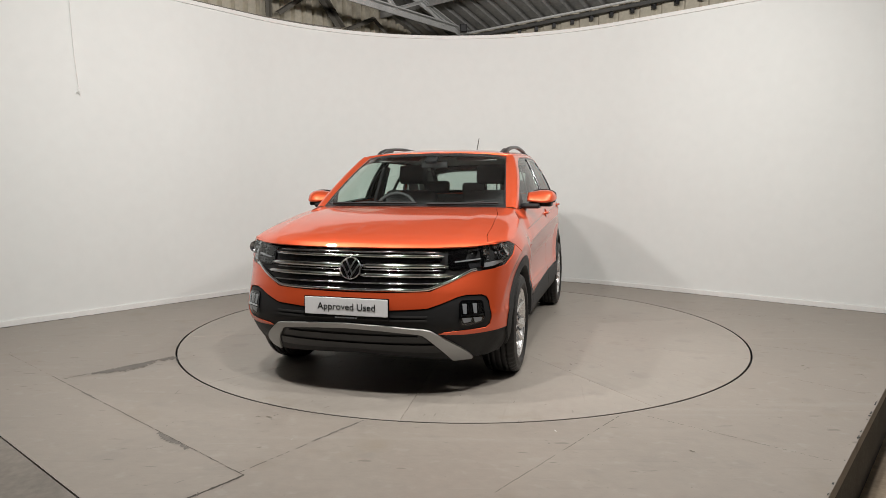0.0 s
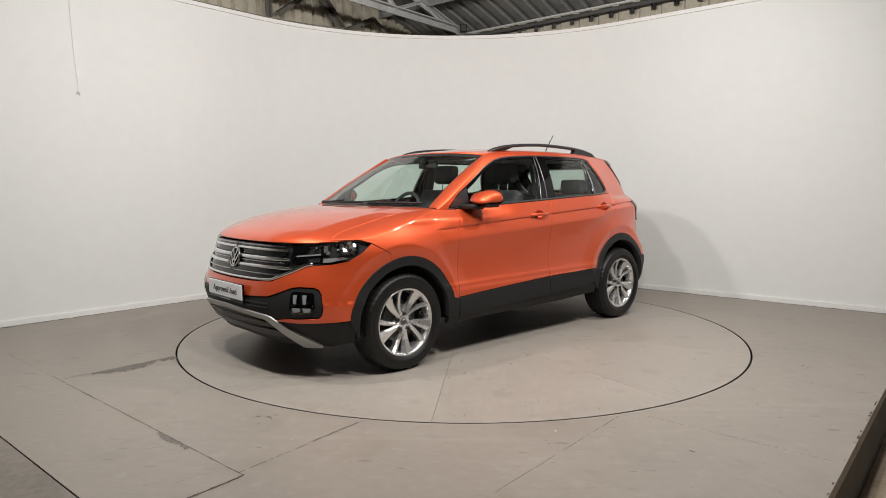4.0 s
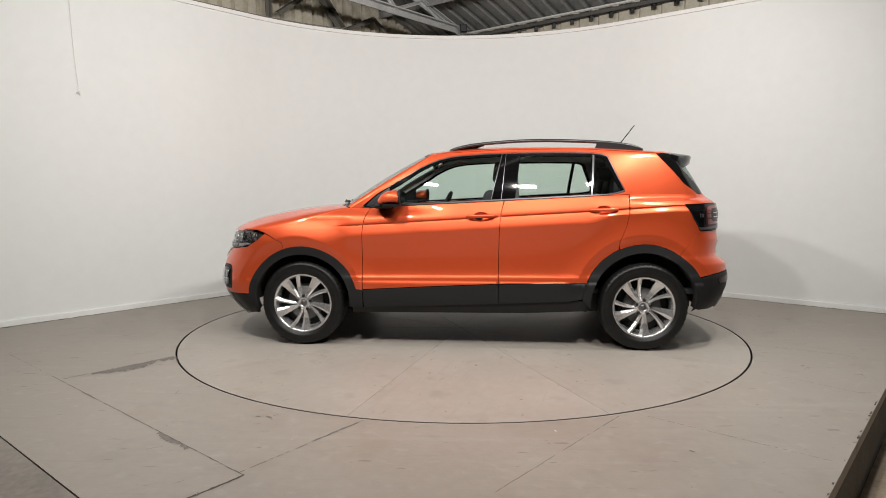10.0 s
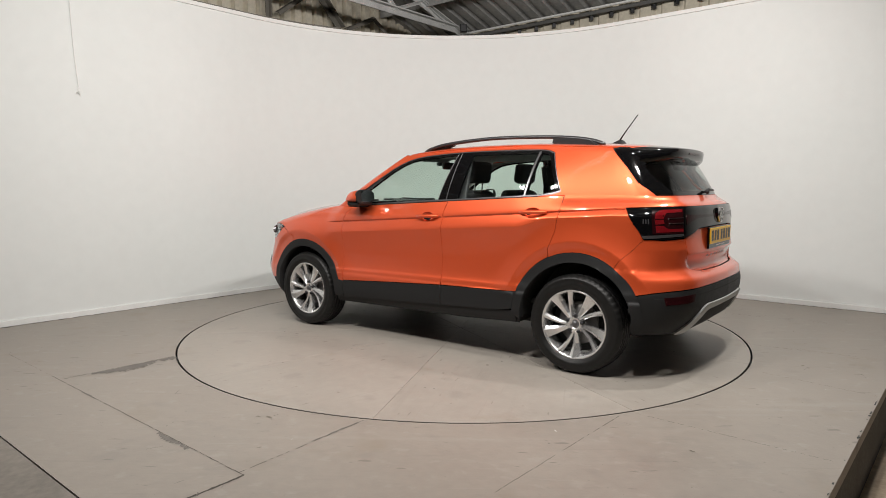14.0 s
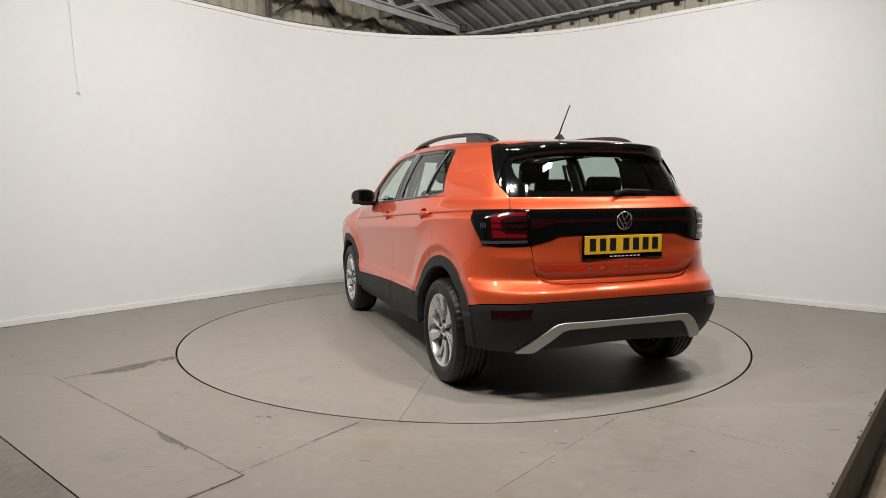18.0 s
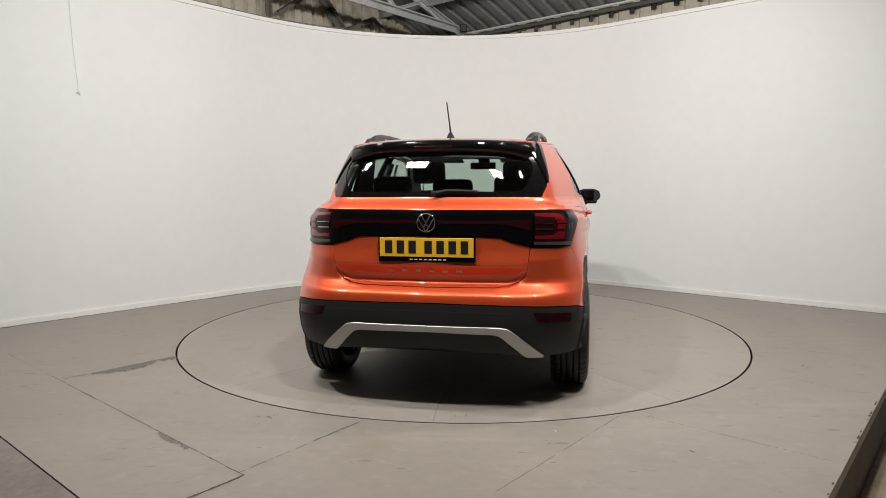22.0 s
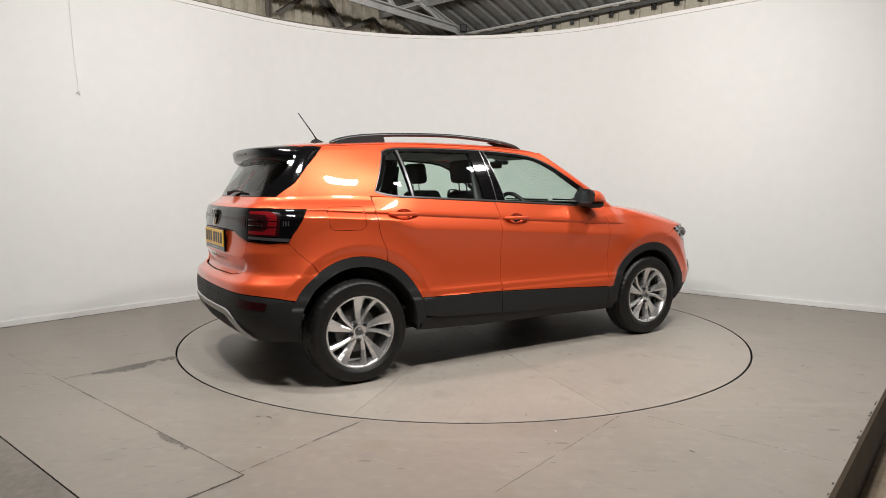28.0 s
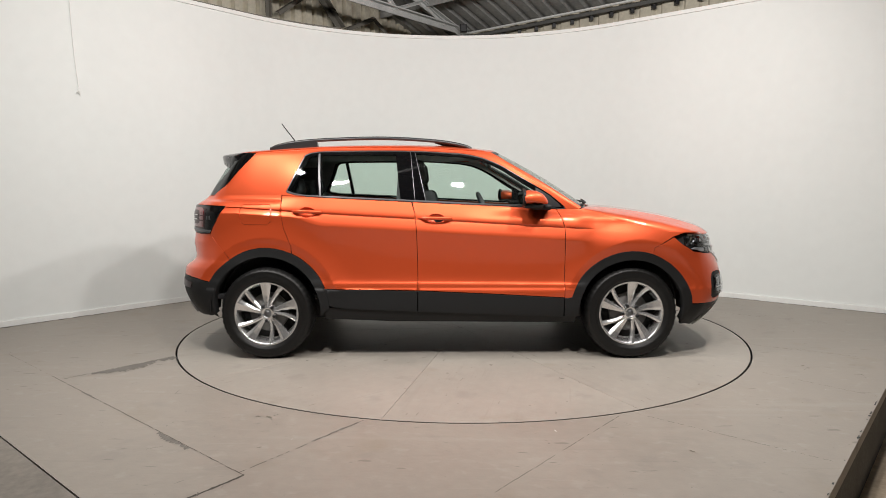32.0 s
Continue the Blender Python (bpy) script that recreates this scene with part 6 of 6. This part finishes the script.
def ragged(place, n, lo, hi, z=0.0012, name="worn_patch", material=None):
    """Bare patch along a joint: one straight side and one flaking side; place(f, w) is the spot at f along, w out."""
    bm = bmesh.new()
    rows = []
    for k in range(n + 1):
        f = k / n
        w = (lo + (hi - lo) * math.sin(math.pi * min(1, f * 1.25 + 0.02)) ** 0.8 if f < 0.8 else lo + 0.6 * (hi - lo)) * (0.55 + 0.75 * random.random())
        rows.append((bm.verts.new(place(f, 0.0) + Vector((0, 0, z))), bm.verts.new(place(f, w) + Vector((0, 0, z)))))
    for a, b in zip(rows, rows[1:]):
        bm.faces.new((a[0], a[1], b[1], b[0]))
    bmesh.ops.recalc_face_normals(bm, faces=bm.faces)
    if bm.faces[0].normal.z < 0:
        bmesh.ops.reverse_faces(bm, faces=bm.faces[:])
    return obj(name, bm, material or M_STAIN, deck)


ragged(lambda f, w: hall(-2.62 + 0.56 * f, -0.972 + w), 70, 0.014, 0.115)
ragged(lambda f, w: hall(-2.812 - w, 0.36 + 0.30 * f), 40, 0.008, 0.030)
ragged(lambda f, w: hall(-2.81 + w, -0.62 + 0.22 * f), 14, 0.004, 0.016)
ragged(lambda f, w: hall(-2.05 - 0.35 * f, 1.01 + 0.02 * f - w), 14, 0.003, 0.010)
# flakes and dirt spots on the deck
for k in range(70):
    a, b = -3.2 + 5.6 * random.random(), -2.2 + 5.0 * random.random()
    if math.hypot(a, b) > R_DISC + 0.08 and b < 2.9:
        blotch(a, b, 0.004 + 0.016 * random.random() ** 3, 0.003 + 0.005 * random.random(), random.random() * 180, M_STAIN if k % 4 else M_RIM, "paint_flake", None, 0.0020, 8, 0.6)
for a, b, r in ((-2.371, 0.541, 0.022), (-2.337, 0.593, 0.03), (-2.31, 0.60, 0.014), (-2.288, 0.598, 0.012), (-2.35, 0.63, 0.012), (0.538, 2.516, 0.035), (0.50, 2.56, 0.022), (-1.36, 2.448, 0.03), (-0.495, 2.50, 0.016), (-2.6, 0.9, 0.02), (-1.7, 1.9, 0.015)):
    blotch(a, b, r * 0.75, r * 0.28, random.random() * 180, M_SMEAR if r > 0.016 else M_STAIN, rough=0.75)
# scratches and flaked spots on the deck
for k in range(60):
    a, b = -3.1 + 5.6 * random.random(), -1.6 + 4.5 * random.random()
    if math.hypot(a, b) > R_DISC + 0.10 and b < 2.9 and a < 2.9:
        ln_, t_ = 0.04 + 0.10 * random.random() ** 2, random.random() * math.tau
        seam(a, b, a + ln_ * math.cos(t_), b + ln_ * math.sin(t_), 0.0008 + 0.0012 * random.random(), "scratch", M_STAIN if k % 3 else M_DISCSEAM, 0.0014, 0.006, 0.35)
# chips along the platform's open edge
for k in range(46):
    blotch(-3.25 + 6.2 * random.random(), 2.995 - 0.006 * random.random(), 0.006 + 0.03 * random.random() ** 2, 0.003 + 0.006 * random.random(), YAW, M_BLACKEDGE, "edge_chip", None, 0.0018, 10, 0.7)
# chips on the turntable, turning with it
for k in range(46):
    t, r = random.random() * math.tau, 0.5 + 1.65 * random.random() ** 0.6
    blotch(r * math.cos(t), r * math.sin(t), 0.006 + 0.022 * random.random() ** 3, 0.004 + 0.008 * random.random(), random.random() * 180, M_DISCSEAM, "chip", disc, 0.0024, 9, 0.6)

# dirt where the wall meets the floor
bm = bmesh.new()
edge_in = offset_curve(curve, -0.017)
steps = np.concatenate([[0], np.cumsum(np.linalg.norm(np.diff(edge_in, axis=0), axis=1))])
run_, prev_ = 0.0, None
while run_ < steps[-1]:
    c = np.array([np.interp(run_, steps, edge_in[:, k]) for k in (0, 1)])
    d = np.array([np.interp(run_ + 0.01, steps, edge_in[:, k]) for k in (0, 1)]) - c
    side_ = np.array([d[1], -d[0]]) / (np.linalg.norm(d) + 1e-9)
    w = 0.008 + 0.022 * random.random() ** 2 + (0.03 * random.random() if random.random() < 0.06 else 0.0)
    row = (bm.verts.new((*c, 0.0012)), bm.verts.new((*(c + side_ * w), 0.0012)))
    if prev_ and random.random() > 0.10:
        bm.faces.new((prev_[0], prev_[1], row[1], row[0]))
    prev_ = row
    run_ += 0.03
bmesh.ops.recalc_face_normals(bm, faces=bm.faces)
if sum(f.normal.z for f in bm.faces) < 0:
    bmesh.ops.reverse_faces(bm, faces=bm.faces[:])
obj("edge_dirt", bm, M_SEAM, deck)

# gap ring round the turntable, its shade put in as black colour
gap = ring_sheet("turntable_gap", lambda t: R_DISC + 0.02, R_DISC - 0.012, -0.064, -0.058, M_INK, "black ring for the shade in the gap at the turntable's edge")

# added black lining hides the deck's lit inner edge, as shade would
obj("gap_lining", lathe_bm([(R_DISC + 0.0097, -0.058), (R_DISC + 0.0097, -0.0015), (R_DISC + 0.0108, -0.0015), (R_DISC + 0.0108, -0.058)], 192, "z"), M_INK, gap)

# cord hanging on the wall
bm = tube_bm([tuple(hall(a, -R_WALL + 0.012 + 0.003 * math.sin(7 * z), z)) for a, z in spline([(-1.870, 3.12), (-1.859, 2.884), (-1.845, 2.487), (-1.825, 2.20), (-1.818, 2.12)], 4)], 0.006, 6)
cord = tagged(obj("wall_cord", bm, M_ROPE, None), "thin white cord hanging down the wall", "cord")
part("cord_knot", tube_bm([tuple(hall(-1.819, -R_WALL + 0.014, 2.135)), tuple(hall(-1.822, -R_WALL + 0.018, 2.095)), tuple(hall(-1.809, -R_WALL + 0.014, 2.045))], [0.005, 0.013, 0.002], 6), M_ROPE, cord)
part("cord_end", tube_bm([tuple(hall(-1.815, -R_WALL + 0.014, 2.12)), tuple(hall(-1.845, -R_WALL + 0.014, 2.062))], [0.006, 0.002], 6), M_ROPE, cord)

# ---- the hall's roof and outer walls ----
EAVE, SLOPE, A_OUT, B_OUT = 3.72, 0.30, 4.2, -4.2


def corrugated(name, u0, u1, pitch, depth, place, material, label):
    """A trapezoid-ribbed sheet: place(u, w, d) gives the point at u along, w across (0 or 1), d out."""
    bm = bmesh.new()
    lo, hi = [], []
    u = u0
    while u < u1:
        for f, dd in ((0.0, 0.0), (0.55, 0.0), (0.65, depth), (0.9, depth)):
            lo.append(bm.verts.new(place(u + f * pitch, 0, dd)))
            hi.append(bm.verts.new(place(u + f * pitch, 1, dd)))
        u += pitch
    for k in range(len(lo) - 1):
        bm.faces.new((lo[k], lo[k + 1], hi[k + 1], hi[k]))
    bmesh.ops.recalc_face_normals(bm, faces=bm.faces)
    return tagged(obj(name, bm, material, None, label), kind="structure")


corrugated("ceiling", B_OUT - 0.3, 9.0, 0.25, 0.05, lambda u, w, d: hall(A_OUT + 0.25 - 11.5 * w, u, EAVE - 0.075 + SLOPE * 11.5 * w + d), M_ROOF, "grey corrugated sheet roof")
corrugated("ceiling", B_OUT - 0.3, 9.0, 0.25, 0.05, lambda u, w, d: hall(-7.3 - 8 * w, u, EAVE - 0.075 + SLOPE * (11.5 - 8 * w) + d), M_ROOF, "grey corrugated sheet roof")
corrugated("wall_gable", -15.4, A_OUT + 0.2, 0.19, 0.075, lambda u, w, d: hall(u, B_OUT - d, -STEP + (EAVE + SLOPE * max(0.0, min(A_OUT - u, u + 19.0)) + STEP) * w), M_BEIGE, "beige ribbed sheet wall")
corrugated("wall_eave", B_OUT, 9.0, 0.30, 0.04, lambda u, w, d: hall(A_OUT + d, u, -STEP + (EAVE - 0.02 + STEP) * w), M_BEIGE, "beige ribbed sheet wall under the eaves")
# two unseen walls, coloured dark so that the car reflects an unlit hall
corrugated("wall_back", -15.4, A_OUT + 0.2, 0.5, 0.04, lambda u, w, d: hall(u, 9.0 + d, -STEP + (EAVE + SLOPE * max(0.0, min(A_OUT - u, u + 19.0)) + STEP) * w), M_HALL, "unseen ribbed sheet wall coloured dark for an unlit hall")
corrugated("wall_front", B_OUT, 9.0, 0.5, 0.04, lambda u, w, d: hall(-15.3 - d, u, -STEP + (EAVE + 1.2 + STEP) * w), M_HALL, "unseen ribbed sheet wall coloured dark for an unlit hall")


def beam(name, p, q, w, h, material, parent=None, label=""):
    """An angle section from p to q: a web and a flange."""
    p, q = Vector(p), Vector(q)
    d = q - p
    b2 = bmesh.new()
    box_bm(d.length, w * 0.2, h, (0, -w * 0.4, 0), 0.0, None, b2)
    box_bm(d.length, w, h * 0.2, (0, 0, h * 0.4), 0.0, None, b2)
    bmesh.ops.transform(b2, matrix=Matrix.Translation((p + q) / 2) @ d.to_track_quat("X", "Z").to_matrix().to_4x4(), verts=b2.verts)
    return obj(name, b2, material, parent, label)


def roof_z(a):
    return EAVE - 0.12 + SLOPE * (A_OUT - a)


for b_t in (-3.2, 1.3, 5.8):
    truss = tagged(new("roof_truss"), "grey painted steel lattice roof truss", "truss")
    beam("bottom_chord", hall(A_OUT, b_t, 3.70), hall(-6.0, b_t, 3.80), 0.09, 0.10, M_STEEL, truss)
    beam("top_chord", hall(A_OUT, b_t, roof_z(A_OUT)), hall(-6.0, b_t, roof_z(-6.0)), 0.08, 0.09, M_STEEL, truss)
    for k in range(9):
        a0 = 3.6 - 1.1 * k
        beam("web_bar", hall(a0, b_t, 3.72), hall(a0 - 0.55, b_t, roof_z(a0 - 0.55)), 0.05, 0.05, M_STEEL, truss)
        beam("web_bar", hall(a0 - 0.55, b_t, roof_z(a0 - 0.55)), hall(a0 - 1.1, b_t, 3.73), 0.05, 0.05, M_STEEL, truss)
    part("gusset_box", box_bm(0.11, 0.10, 0.12, tuple(hall(A_OUT - 0.30, b_t + 0.12, 3.70)), 0.01), M_INK, truss, "dark end bracket")
for k in range(7):
    a = 3.2 - 1.45 * k
    pur = beam("purlin", hall(a, B_OUT, roof_z(a) + 0.06), hall(a, 9.0, roof_z(a) + 0.06), 0.06, 0.12, M_ROOF, None, "dark steel roof purlin under the sheets")
    tagged(pur, category="purlin", group="roof purlins")
pipe = obj("eaves_pipe", tube_bm([tuple(hall(A_OUT - 0.14, B_OUT + 0.7, 3.66)), tuple(hall(A_OUT - 0.14, 9.0, 3.66))], 0.016, 8), M_RIM, None)
tagged(pipe, "thin pale conduit pipe along the eaves", "pipe")
obj("eaves_beam", box_bm(0.08, 13.0, 0.05, (0, 0, 0), 0.01), M_HALL, None).matrix_world = Matrix.Translation(hall(A_OUT - 0.08, 2.4, 3.605)) @ pose(0, 0, 0, 0, 0, YAW)
tagged(bpy.data.objects["eaves_beam"], "dark steel beam under the eaves", "beam")
for k in range(26):
    bl_ = obj("eaves_bracket", box_bm(0.05, 0.075, 0.06, tuple(hall(A_OUT - 0.04, -3.4 + 0.30 * k, 3.55)), 0.004), M_INK, None)
    tagged(bl_, "short dark bracket on the sheet wall", "bracket", "eaves brackets")
# posts and braces on the gable wall
for a0, z0, a1, z1, w in ((1.10, 3.54, 1.75, 4.0, 0.06), (2.22, 3.54, 1.5, 4.3, 0.10), (2.31, 3.54, 2.85, 3.80, 0.06), (2.85, 3.80, 3.15, 3.60, 0.06), (0.96, 3.4, 0.94, 4.3, 0.06), (-0.6, 3.3, -0.1, 4.2, 0.08)):
    br = beam("gable_brace", hall(a0, B_OUT + 0.16, z0), hall(a1, B_OUT + 0.16, z1), w, w, M_BROWN, None)
    tagged(br, "slanting brown steel brace on the gable wall", "brace", "gable braces")
gr_ = beam("gable_rail", hall(-6.0, B_OUT + 0.08, 3.45), hall(A_OUT, B_OUT + 0.08, 3.40), 0.08, 0.08, M_BROWN, None)
tagged(gr_, "horizontal steel rail on the gable wall", "rail")


def motions():
    for thing in (disc, car):
        walk(thing, [(t, pose(0, 0, 0, 0, 0, a)) for t, a in TURN])


motions()
